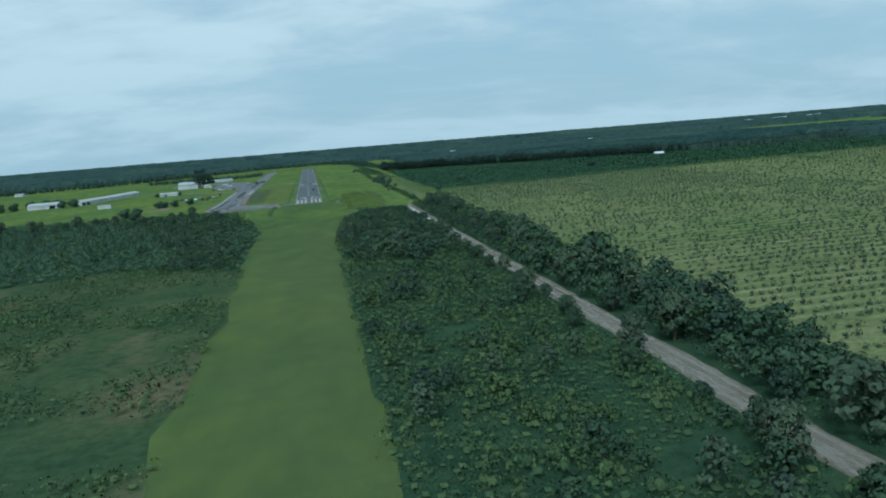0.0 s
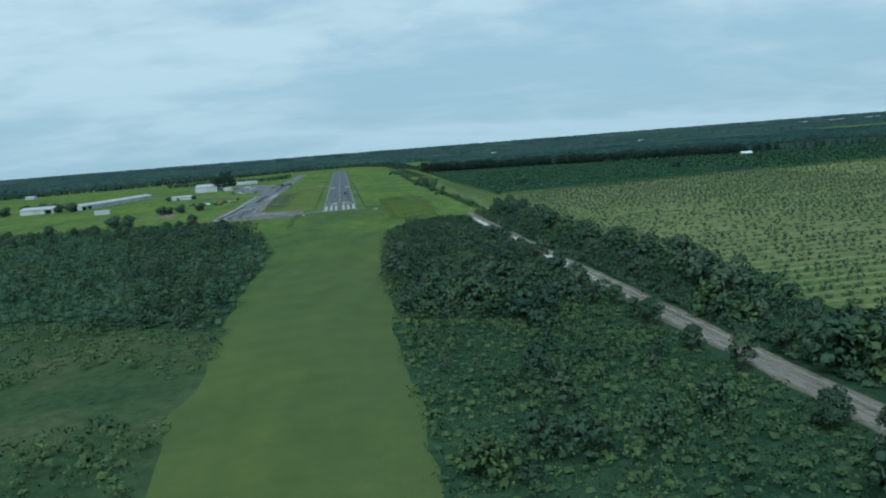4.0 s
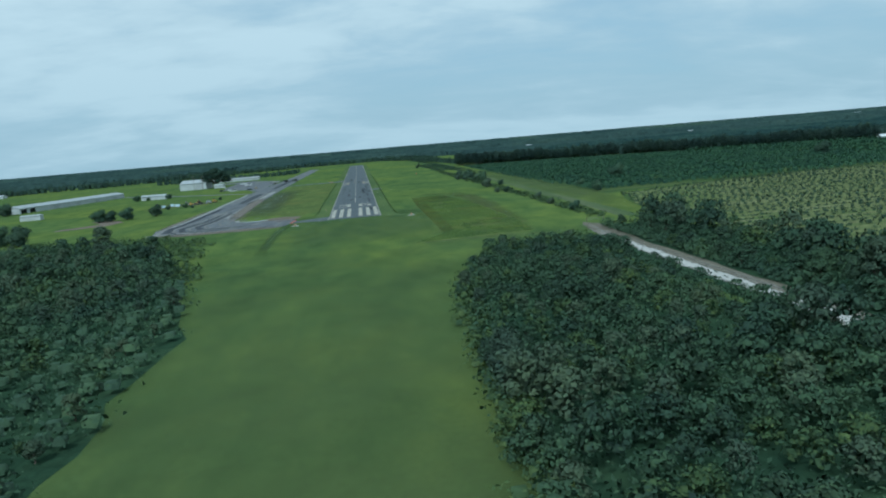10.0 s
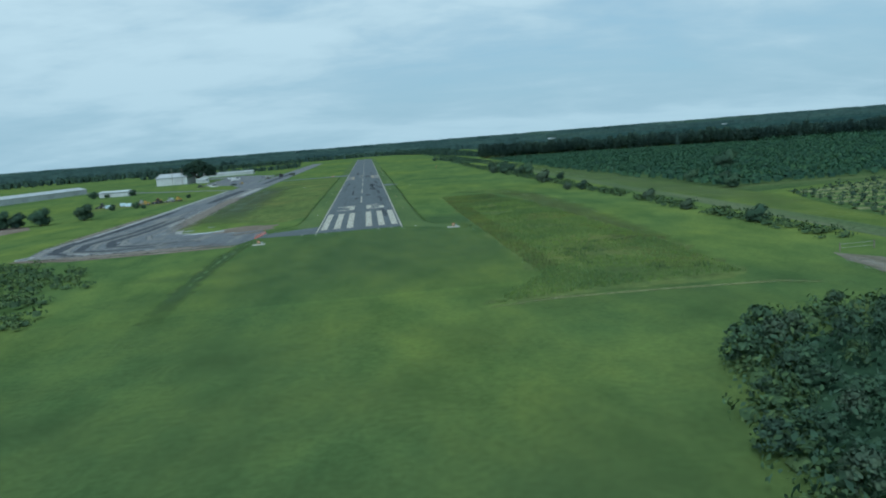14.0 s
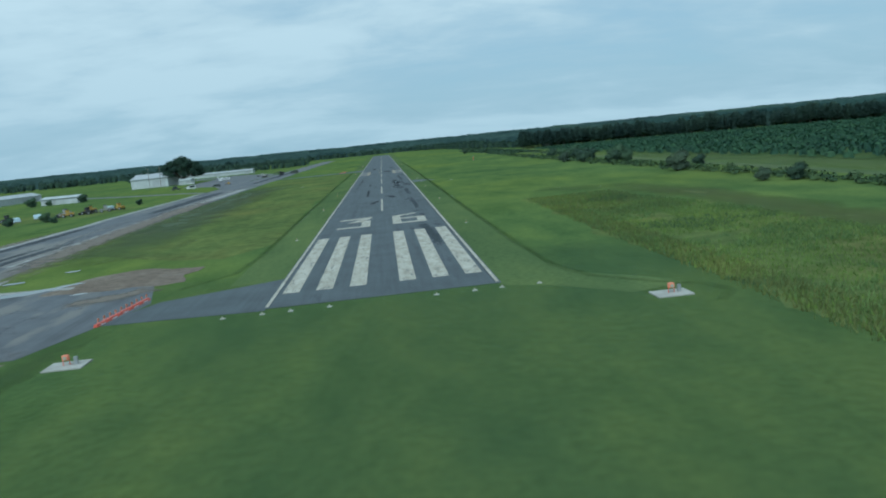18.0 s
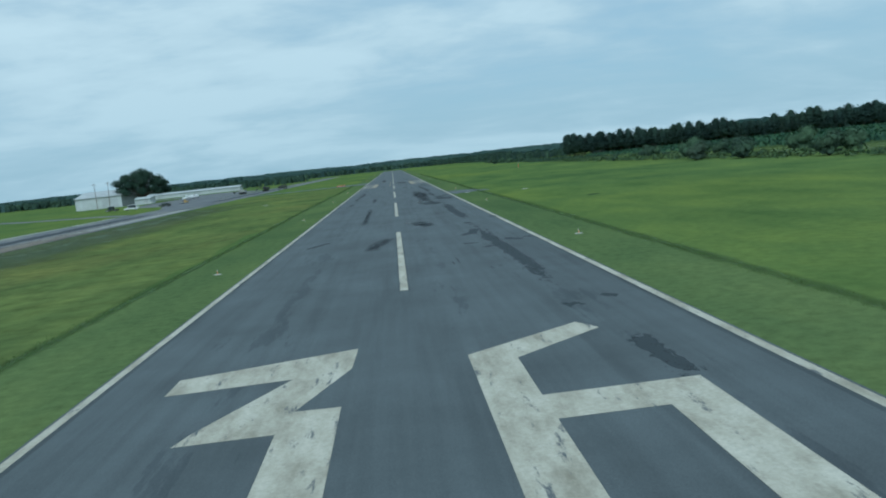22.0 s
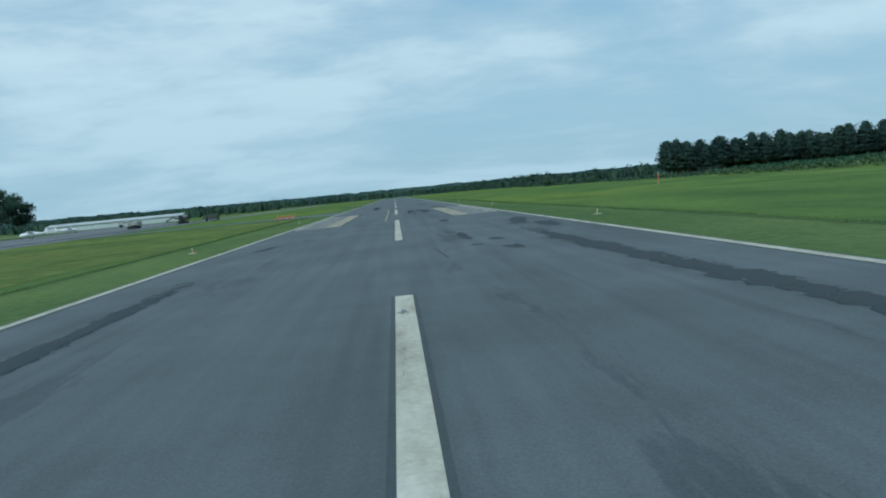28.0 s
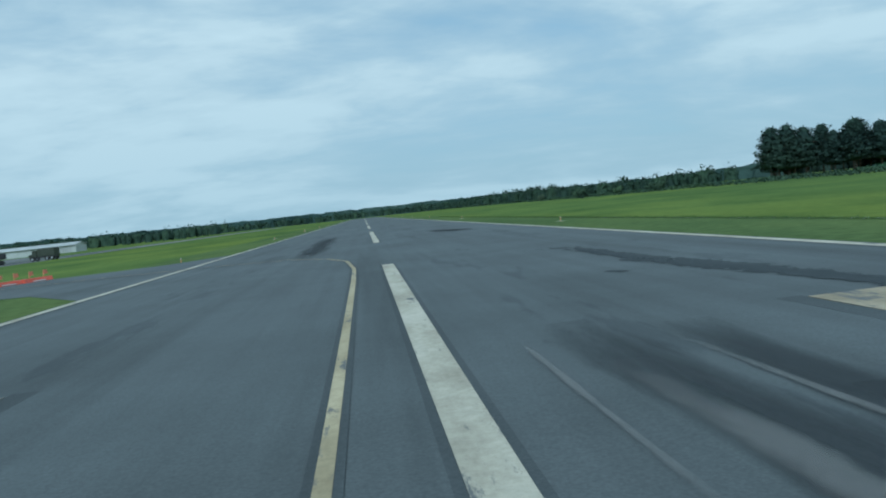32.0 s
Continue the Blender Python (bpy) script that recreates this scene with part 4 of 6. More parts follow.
# ---- taxiway, its turning pad and links ----
patch("taxiway", [(-58, 58), (-60, 95), (-62, 200), (-63, 330), (-64, 560), (-64, 1000), (-80, 1000), (-82, 560), (-86, 300), (-85, 190), (-83, 70), (-88, 20), (-84, -2), (-68, -10),
                  (-44, -11), (-30, -10), (-27, 0), (-25, 9), (-28, 22), (-40, 27), (-52, 28), (-57, 40)], 0.03, OLD_ASPHALT, "old patched grey asphalt taxiway", 8, 0.7, 41, "taxiway")
patch("runway_link_south", [(-28, 0), (-11.2, -1.5), (-11.2, 16), (-14, 14.5), (-24, 9.5)], 0.034, ASPHALT, "dark asphalt link between taxiway and runway", 4, 0.3, 42, "taxiway")
patch("runway_link_north", [(-64, 386), (-30, 385), (-16, 381), (-11.2, 374), (-11.2, 408), (-15, 401), (-24, 397.5), (-64, 397)], 0.034, ASPHALT, "grey asphalt link between taxiway and runway", 5, 0.4, 43, "taxiway")
patch("east_stub", [(11.4, 202.5), (13, 204.4), (16.4, 205.4), (19.4, 205.4), (18.6, 210), (17.5, 214.4), (14, 218.4), (11.4, 219.5)], 0.034, ASPHALT, "broken asphalt stub at the runway edge", 0.5, 1.6, 44, "taxiway", freq=6.0)
patch("puddle", [(-52.5, 24.4), (-48, 24.6), (-45, 25.2), (-42, 27), (-40, 30.5), (-41.5, 31.5), (-44.5, 29), (-48, 27)], 0.058, PUDDLE, "shallow rainwater puddle on the old pad", 0.8, 1.1, 45, "puddle", freq=4.0)
for i, (x, yy, q) in enumerate(((-60, 35.5, 1.2), (-52.5, 37.5, 1.6), (-47, 44.5, 1.1), (-56.5, 30, 0.8), (-37, 21, 0.9))):
    patch("puddle", [(x - q, yy - 0.5), (x, yy - 0.8), (x + q, yy - 0.2), (x + 0.8 * q, yy + 0.7), (x - 0.6 * q, yy + 0.8)], 0.058, PUDDLE, "small rainwater puddle beside the taxiway", 0.5, 0.5, 80 + i, "puddle", freq=4.0)
patch("bare_earth", [(-42, 24), (-34, 21), (-25, 22), (-26, 33), (-34, 38), (-40, 36)], 0.038, DIRT, "bare brown earth beside the taxiway", 1.2, 2.2, 46, freq=2.0)
patch("bleached_strip", [(-66, 60), (-63, 60), (-65, 300), (-69, 300)], 0.036, PALE_WASH, "pale bleached strip along the taxiway", 4, 1.0, 47, "taxiway")
patch("bleached_edge", [(-87, 18), (-83.6, 26), (-82.2, 70), (-84, 190), (-85, 290), (-87, 290), (-86.5, 190), (-84.5, 70)], 0.036, PALE_WASH, "pale bleached edge of the taxiway", 4, 0.9, 53, "taxiway")
patch("silt_rim", [(-57, 40), (-55, 31), (-50, 27.6), (-40, 26), (-40, 27.8), (-50, 29.6), (-53.5, 33), (-55, 42)], 0.04, PALE_WASH, "pale silt along the inner rim of the turn", 1.5, 0.6, 54, "taxiway")
patch("earth_shoulder", [(-84, -3), (-68, -11), (-44, -12), (-30, -11), (-31, -14), (-46, -15.5), (-70, -14), (-86, -6)], 0.028, DIRT, "bare earth shoulder of the turning pad", 2.5, 0.9, 55)
patch("bleached_turn", [(-80, 2), (-66, -6), (-46, -6), (-46, -4), (-66, -2), (-78, 5)], 0.038, PALE_WASH, "pale bleached curve on the turning pad", 2, 0.8, 48, "taxiway")
pad = bpy.data.objects["taxiway"]
for i, (line, w) in enumerate((([(-54.5, 22), (-57, 45), (-60.5, 75), (-64, 150), (-66, 240)], 5.0), ([(-82, -5), (-66, -9), (-50, -8), (-40, -8), (-30, -8.6)], 5.0), ([(-88, 14), (-87, 60), (-86, 140)], 2.0), ([(-36, 13), (-31, 16), (-27, 20)], 3.0))):
    smear("earth_wash", line, w, EARTH_BAND, pad, 0.0505 + 0.0005 * i, 1.5)
OUTER_BANDS = [([(-86, 90), (-86, 34), (-85, 12), (-82, 0), (-72, -6), (-50, -9), (-30, -9.5)], 1.3, PALE_BAND), ([(-71, 160), (-73, 77), (-78, 42), (-80, 20), (-78, 8), (-72, 2), (-62, -1), (-46, 0), (-30, 2)], 1.0, PALE_BAND),
         ([(-80, 160), (-81, 60), (-83, 24), (-80, 6), (-73, -2), (-60, -4.5), (-36, -4)], 1.5, DARK_BAND), ([(-69, 120), (-70, 57), (-74, 22), (-71, 9), (-64, 6), (-52, 6), (-34, 5)], 0.8, PALE_BAND)]
INNER_BANDS = [([(-71, 100), (-72, 50), (-77, 22), (-74, 6), (-66, 2), (-50, 3), (-32, 3)], 1.2, DARK_BAND), ([(-65, 110), (-66, 50), (-68, 26), (-65, 14), (-58, 11), (-46, 10), (-32, 8)], 0.9, PALE_BAND),
         ([(-67, 110), (-68, 50), (-71, 24), (-67, 11), (-60, 8), (-46, 7.5), (-32, 6.5)], 1.2, DARK_BAND), ([(-62, 90), (-62, 46), (-63, 32), (-60, 22), (-52, 17), (-42, 13), (-32, 11)], 0.8, PALE_BAND),
         ([(-75, 300), (-74, 160)], 2.2, DARK_BAND), ([(-70, 330), (-69, 150)], 1.2, PALE_BAND), ([(-73, 620), (-73, 330)], 2.4, DARK_BAND)]
for i, (line, w, mat) in enumerate(OUTER_BANDS + INNER_BANDS):
    smear("worn_band", line, w * 1.5, mat, pad, 0.044 + 0.0004 * i, 2.0)
tagged(smear("dark_swale", [(-27, 0), (-29, -30), (-29, -60), (-28, -95)], 2.0, LUSH_BAND, None, 0.022, 2.0), "dark strip of lush grass in a shallow swale", "ground", kind="structure")
patch("drain_pool", [(-87, -1), (-84.5, 3), (-83, 2), (-82.5, -4), (-85, -5)], 0.05, PALE_WASH, "pale silted drain at the corner of the pad", 0.8, 0.4, 58)
patch("drain_water", [(-85.8, -2.5), (-84.6, 0.8), (-83.6, 0.4), (-83.4, -2.6), (-84.6, -3.6)], 0.056, STAIN, "dark puddle in the silted drain", 0.6, 0.3, 60)
patch("apron", [(-84, 330), (-86, 560), (-128, 640), (-215, 645), (-215, 600), (-140, 590), (-135, 470), (-128, 420), (-100, 380)], 0.026, OLD_ASPHALT, "old grey asphalt apron before the hangars", 8, 1.0, 49, "apron")
patch("hangar_road", [(-84, 300), (-98, 322), (-150, 372), (-250, 490), (-256, 486), (-152, 364), (-100, 314), (-84, 292)], 0.03, OLD_ASPHALT, "narrow access road to the hangars", 8, 0.6, 50, "road")
patch("dirt_yard", [(-152, 72), (-130, 84), (-125, 100), (-140, 124), (-150, 122), (-138, 100), (-154, 84)], 0.022, DIRT, "bare dirt yard with tracks", 6, 3, 51)
patch("dirt_machine_yard", [(-140, 190), (-98, 192), (-94, 230), (-112, 250), (-142, 250)], 0.02, ROUGH_GRASS, "weedy yard under the parked machines", 6, 3, 52)


# ---- runway lights and small field fixtures ----
def edge_light():
    root = thing("runway_edge_light", "small runway edge light on a round concrete pad", "runway light", "lights along the runway", pose(14.3, -1000, 0.02))
    part("pad", rod((0, 0, -0.04), (0, 0, 0.012), 0.36, 0.33, 14), CONCRETE, root)
    part("stem", rod((0, 0, 0.03), (0, 0, 0.27), 0.02), ORANGE_LIGHT, root, "faded orange stem")
    part("lens", rod((0, 0, 0.27), (0, 0, 0.37), 0.05, 0.035), LAMP_GLASS, root)
    return root


light = edge_light()
first = True
for s in (-1, 1):
    for k in range(17):
        m = pose(s * 14.3, 54.2 + 58.0 * k, 0.02)
        if first:
            light.matrix_world, first = m, False
        else:
            copy_thing(light, m)


def threshold_light(m):
    root = thing("threshold_light", "low threshold light on a pale pad", "runway light", "threshold lights", m)
    part("pad", box(-0.25, 0.25, -0.25, 0.25, -0.02, 0.03, 0.01), CONCRETE, root)
    part("lens", rod((0, 0, 0.03), (0, 0, 0.2), 0.08, 0.06), LAMP_GLASS, root)
    return root


tl = threshold_light(pose(5.0, -2.8, 0.0))
for x in (8.6, 11.2, 14.8, -5.0, -8.6, -11.2, -14.8):
    copy_thing(tl, pose(x, -2.8, 0.0))


def end_identifier(m):
    root = thing("runway_end_light", "orange lamp box on legs over a pale concrete pad", "runway light", "runway end lights", m)
    part("pad", box(-1.5, 1.5, -1.2, 1.2, -0.02, 0.1, 0.03), CONCRETE, root)
    part("lamp_box", box(-0.24, 0.24, -0.18, 0.2, 0.5, 0.9, 0.04), ORANGE_LIGHT, root)
    part("lens", rod((0, -0.19, 0.7), (0, -0.24, 0.7), 0.14, n=12), LAMP_GLASS, root)
    for x in (-0.25, 0.25):
        part("leg", rod((x, 0, 0.08), (x, 0, 0.58), 0.03), ORANGE, root)
    part("control_box", box(0.55, 0.85, 0, 0.2, 0.1, 0.7, 0.02), GALV, root)
    return root


rl = end_identifier(pose(23.6, -13, 0.0))
copy_thing(rl, pose(-24.2, -14, 0.0))


def barricade(m, group):
    root = thing("barricade", "low orange plastic barricade with a flag", "barricade", group, m)
    part("body", prism([(-0.22, 0), (0.22, 0), (0.12, 0.26), (-0.12, 0.26)], "x", -1.15, 1.15), ORANGE, root)
    part("stripe", box(-0.5, 0.5, -0.235, 0.235, 0.03, 0.1), WHITE_CAR, root, "white reflective band")
    for x in (-0.6, 0.6):
        part("flag_staff", rod((x, 0, 0.2), (x, 0, 0.72), 0.02), ORANGE_LIGHT, root)
        part("flag", prism([(x, 0.42), (x + 0.36, 0.46), (x + 0.32, 0.71), (x, 0.71)], "y", -0.015, 0.015), ORANGE_LIGHT, root)
    return root


b0 = barricade(pose(-27.0, 0.8, 0.03, 0, 0, 84), "barricades across the south link")
for k in range(1, 5):
    copy_thing(b0, pose(-27.0 + 0.25 * k, 0.8 + 2.45 * k, 0.03, 0, 0, 84))
b1 = barricade(pose(-24.7, 393.9, 0.035, 0, 0, 62), "barricades across the north link")
for k in range(1, 3):
    copy_thing(b1, pose(-24.7 + 1.05 * k, 393.9 + 1.95 * k, 0.035, 0, 0, 62 + 3 * k))

mk = thing("wind_marker_post", "thin red-orange post with a grey cap in the grass", "post", m=pose(57.6, 394, 0))
part("mast", rod((0, 0, -0.1), (0, 0, 2.0), 0.09, 0.08, 10), ORANGE, mk)
part("base", box(-0.3, 0.3, -0.3, 0.3, -0.05, 0.06, 0.02), CONCRETE, mk)
part("cap", rod((0, 0, 2.0), (0, 0, 2.45), 0.14, 0.1, 10), DULL_STEEL, mk)


# ---- buildings ----
def shed_building(name, label, m, length, depth, eave, ridge, doors=3, roof=GREY_STEEL, open_bays=(), overhang=0.4, door_w=None):
    """A steel building: long side faces -y, ridge along x; walls with ribs, doors, a pitched roof with gutters."""
    root = thing(name, label, "building", m=m)
    L, D = length / 2, depth
    t = 0.2
    dw = door_w or length / max(doors, 1) * 0.62
    xs, cuts = -L, []
    for i in range(doors):
        c = -L + length * (i + 0.5) / doors
        cuts.append((c - dw / 2, c + dw / 2))
    dh = eave * 0.78
    for a, b in cuts:
        if a > xs:
            part("front_wall", box(xs, a, 0, t, 0, eave), WHITE_STEEL, root)
        part("door_lintel", box(a, b, 0, t, dh, eave), WHITE_STEEL, root)
        xs = b
    part("front_wall", box(xs, L, 0, t, 0, eave), WHITE_STEEL, root)
    part("back_wall", box(-L, L, D - t, D, 0, eave), WHITE_STEEL, root)
    for s in (-1, 1):
        part("gable_wall", prism([(t, 0), (D - t, 0), (D - t, eave), (D / 2, ridge - 0.15), (t, eave)], "x", min(s * L, s * (L - t)), max(s * L, s * (L - t))), WHITE_STEEL, root)
        part("roof_slope", prism([((-overhang) if s < 0 else D + overhang, eave - 0.05), (D / 2, ridge - 0.05), (D / 2, ridge + 0.12), ((-overhang) if s < 0 else D + overhang, eave + 0.12)],
                                 "x", -L - overhang, L + overhang), roof, root)
    part("ridge_cap", prism([(D / 2 - 0.35, ridge + 0.02), (D / 2 + 0.35, ridge + 0.02), (D / 2, ridge + 0.22)], "x", -L - overhang, L + overhang), GALV, root)
    part("gutter", box(-L - overhang, L + overhang, -overhang - 0.14, -overhang + 0.04, eave - 0.12, eave + 0.03), GALV, root)
    ribs = max(4, int(length / 2.4))
    for i in range(ribs + 1):
        x = -L + length * i / ribs
        if not any(a - 0.1 < x < b + 0.1 for a, b in cuts):
            part("wall_rib", box(x - 0.07, x + 0.07, -0.06, 0, 0, eave - 0.05), WHITE_STEEL, root)
    for i in range(int(length / 3.2) + 1):
        x = -L + 3.2 * i
        part("roof_seam", prism([(-overhang, eave + 0.1), (D / 2, ridge + 0.1), (D / 2, ridge + 0.18), (-overhang, eave + 0.18)], "x", x - 0.05, x + 0.05), roof, root)
    for i, (a, b) in enumerate(cuts):
        if i in open_bays:
            # Near-black panel stands in for the unlit inside of the bay.
            part("bay_shade_panel", box(a, b, 2.4, 2.5, 0, dh), BAY_SHADE, root, "dark panel that paints the shade inside an open bay")
            continue
        door = part("hangar_door", box(a, b, 0.06, 0.14, 0, dh), GREY_STEEL if i % 3 == 1 else WHITE_STEEL, root)
        for k in range(1, 4):
            part("door_seam", box(a + (b - a) * k / 4 - 0.04, a + (b - a) * k / 4 + 0.04, 0.03, 0.06, 0, dh), GALV, door)
    return root


shed_building("aircraft_hangar", "large white steel hangar with tall sliding doors and pale roof", pose(-175, 510, 0, 0, 0, -6), 28, 24, 6.9, 10.2, 2, GREY_STEEL, (), 0.5, 10)
shed_building("lean_to_office", "low white office lean-to beside the hangar", pose(-147, 502, 0, 0, 0, -6), 9, 8, 3.2, 4.2, 2, WHITE_STEEL)
shed_building("long_hangar", "long low white row hangar with a pale grey roof", pose(-169, 694, 0, 0, 0, 0), 80, 13, 3.2, 4.4, 8, GREY_STEEL)
shed_building("portable_hut", "white single-storey hut beside the access road", pose(-175, 349, 0, 0, 0, -14), 22, 7, 3.3, 4.2, 4, WHITE_STEEL, (), 0.4, 1.3)
for k, (x, yy) in enumerate(((-266, 318), (-259, 349), (-252, 380), (-246, 411), (-240, 444))):
    shed_building("row_hangar", "white row hangar with a stepped pale roof" if k else "white row hangar with a wide dark open bay", pose(x + 4, yy, 0, 0, 0, 76), 31, 14, 4.3 - 0.1 * k, 6.2 - 0.1 * k, 3, GREY_STEEL,
                  (0, 1) if k == 0 else ())
shed_building("box_shed", "small white box shed on the grass", pose(-214, 196, 0, 0, 0, -3), 13, 5, 3.0, 3.5, 1, WHITE_STEEL, (), 0.2, 2.2)
shed_building("grey_barn", "grey and white barn at the edge of the trees", pose(-308, 298, 0, 0, 0, -6), 34, 16, 4.6, 7.0, 3, GREY_STEEL, (2,))
shed_building("white_barn", "white barn among the citrus groves", pose(458, 280, 0, 0, 0, -8), 11.5, 8, 2.8, 4.8, 1, WHITE_CAR)
for i, (x, yy, w) in enumerate(((-520, 830, 16), (-640, 1150, 14), (380, 1300, 14), (120, 1850, 16), (-900, 1400, 14), (1000, 1610, 22), (1034, 1640, 16), (545, 2190, 20), (700, 2050, 14), (1310, 2050, 18), (1480, 1900, 16), (930, 2300, 18),
                                (1220, 1700, 14), (820, 1450, 12), (-420, 1700, 16), (-1150, 1250, 18))):
    shed_building("far_house", "distant pale-roofed house among trees", pose(x, yy, 0, 0, 0, (i * 37) % 30 - 15), w, 10, 6.5 if yy > 1000 else 3.2, 8.6 if yy > 1000 else 5, 1, GREY_STEEL)
for i in range(5):
    x, yy = 1960 + 95 * i, 2460 + 14 * i - (i % 2) * 60
    shed_building("far_warehouse", "long grey industrial shed near the horizon", pose(x, yy, 0, 0, 0, -38), 36, 24, 11.5, 13.5, 3, GREY_STEEL)


def utility_pole(m, h):
    root = thing("utility_pole", "tall weathered utility pole with a crossarm", "utility pole", m=m)
    part("pole", rod((0, 0, -0.2), (0, 0, h), 0.19, 0.13), WOOD_POLE, root)
    part("crossarm", box(-1.2, 1.2, -0.07, 0.07, h - 1.0, h - 0.82), WOOD_POLE, root)
    for x in (-1.05, 0, 1.05):
        part("insulator", rod((x, 0, h - 0.82), (x, 0, h - 0.55), 0.06, 0.04), GALV, root)
    return root


utility_pole(pose(-171, 497, 0, 0, 0, 20), 15.0)
utility_pole(pose(-161, 489, 0, 0, 3, 10), 15.2)
utility_pole(pose(168, -186, 0), 7.5)
utility_pole(pose(158, -150, 0), 7.0)
utility_pole(pose(236, -165, 0, 0, 0, 12), 8.5)
utility_pole(pose(300, -178, 0, 0, 0, 12), 8.5)


# ---- vehicles and machines ----
def car(name, label, m, paint, l=4.9, w=1.95, h=1.75, pickup=True):
    root = thing(name, label, "truck" if pickup else "car", "vehicles by the apron", m)
    deck = 0.95
    part("body", box(-w / 2, w / 2, -l / 2, l / 2, 0.38, deck, 0.12), paint, root)
    y0, y1 = (-l * 0.12, l * 0.24) if pickup else (-l * 0.42, l * 0.22)
    cab = part("cab", prism([(y0 - 0.1, deck - 0.05), (y1 + 0.35, deck - 0.05), (y1 - 0.15, h), (y0 + 0.12, h)], "x", -w / 2 + 0.1, w / 2 - 0.1), paint, root)
    part("windscreen", prism([(y1 + 0.31, deck + 0.05), (y1 - 0.1, h - 0.1), (y1 - 0.06, h - 0.1), (y1 + 0.35, deck + 0.05)], "x", -w / 2 + 0.2, w / 2 - 0.2), GLASS, cab)
    for s in (-1, 1):
        part("side_window", box(min(s * (w / 2 - 0.12), s * (w / 2 - 0.08)), max(s * (w / 2 - 0.12), s * (w / 2 - 0.08)), y0 + 0.15, y1 - 0.1, deck + 0.08, h - 0.12), GLASS, cab)
        part("headlight", box(min(s * 0.5, s * 0.85), max(s * 0.5, s * 0.85), l / 2 - 0.03, l / 2 + 0.02, 0.62, 0.8), LAMP_GLASS, root)
        for yy in (-l * 0.31, l * 0.31):
            wheel(root, s * (w / 2 - 0.12), yy, 0.38, 0.24)
    part("bumper", box(-w / 2 + 0.1, w / 2 - 0.1, l / 2 - 0.02, l / 2 + 0.12, 0.4, 0.58, 0.03), GALV, root)
    return root


car("pickup_truck", "dark olive pickup truck parked by the road", pose(-124, 391, 0.02, 0, 0, 80), GREEN_CAR, 5.6, 2.1, 2.3)
car("pickup_truck", "white pickup truck parked on the grass", pose(-118, 400, 0.02, 0, 0, 95), WHITE_CAR)
car("parked_van", "white van parked near the oak", pose(-112, 380, 0.02, 0, 0, 100), WHITE_CAR, 5.4, 2.0, 2.3, False)
car("parked_car", "dark car parked near the apron", pose(-97, 377, 0.02, 0, 0, 80), GREEN_CAR, 4.6, 1.85, 1.5, False)
car("parked_car", "white car parked beside the office", pose(-140, 492, 0.02, 0, 0, 95), WHITE_CAR, 4.6, 1.85, 1.5, False)


def army_truck(m):
    root = thing("canvas_truck", "dark olive truck with a boxed bed on the apron", "truck", "machines on the apron", m)
    part("chassis", box(-1.1, 1.1, -3.4, 3.4, 0.7, 1.05, 0.05), DARK_STEEL, root)
    part("bed", box(-1.25, 1.25, -3.4, 1.2, 1.05, 3.1, 0.12), GREEN_CAR, root)
    cab = part("cab", box(-1.15, 1.15, 1.35, 2.7, 1.0, 2.7, 0.15), GREEN_CAR, root)
    part("windscreen", box(-0.95, 0.95, 2.7, 2.73, 1.8, 2.5), GLASS, cab)
    part("bonnet", box(-0.95, 0.95, 2.7, 3.7, 0.95, 1.75, 0.12), GREEN_CAR, root)
    for s in (-1, 1):
        for yy in (-2.5, -1.2, 2.6):
            wheel(root, s * 1.05, yy, 0.55, 0.32)
    return root


army_truck(pose(-66, 506, 0.03, 0, 0, 82) @ Matrix.Diagonal((0.8, 0.8, 0.8, 1)))


def excavator(m, paint, label):
    root = thing("excavator", label, "excavator", "machines on the apron", m)
    for s in (-1, 1):
        part("track", box(min(s * 0.8, s * 1.4), max(s * 0.8, s * 1.4), -2.0, 2.0, 0, 0.85, 0.3), DARK_STEEL, root)
    part("turntable", rod((0, 0, 0.6), (0, 0, 1.1), 0.8, n=12), DARK_STEEL, root)
    part("engine_house", box(-1.3, 1.3, -2.3, 0.9, 1.1, 2.3, 0.15), paint, root)
    cab = part("cab", box(-1.3, -0.3, 0.1, 1.5, 1.1, 2.95, 0.1), paint, root)
    part("window", box(-1.2, -0.4, 1.5, 1.53, 1.6, 2.8), GLASS, cab)
    part("boom", rod((0.3, 0.9, 1.5), (0.3, 3.4, 2.5), 0.28, 0.2, 6), paint, root)
    part("stick", rod((0.3, 3.4, 2.5), (0.3, 4.9, 1.5), 0.2, 0.14, 6), paint, root)
    part("bucket", prism([(4.8, 1.6), (5.7, 1.8), (5.6, 0.9), (5.0, 0.8)], "x", -0.2, 0.8), DARK_STEEL, root)
    return root


excavator(pose(-85, 482, 0.03, 0, 0, 70), DULL_STEEL, "dull grey tracked excavator parked on the apron")
excavator(pose(-76, 506, 0.03, 0, 0, 110), DARK_STEEL, "dark tracked machine parked on the apron")


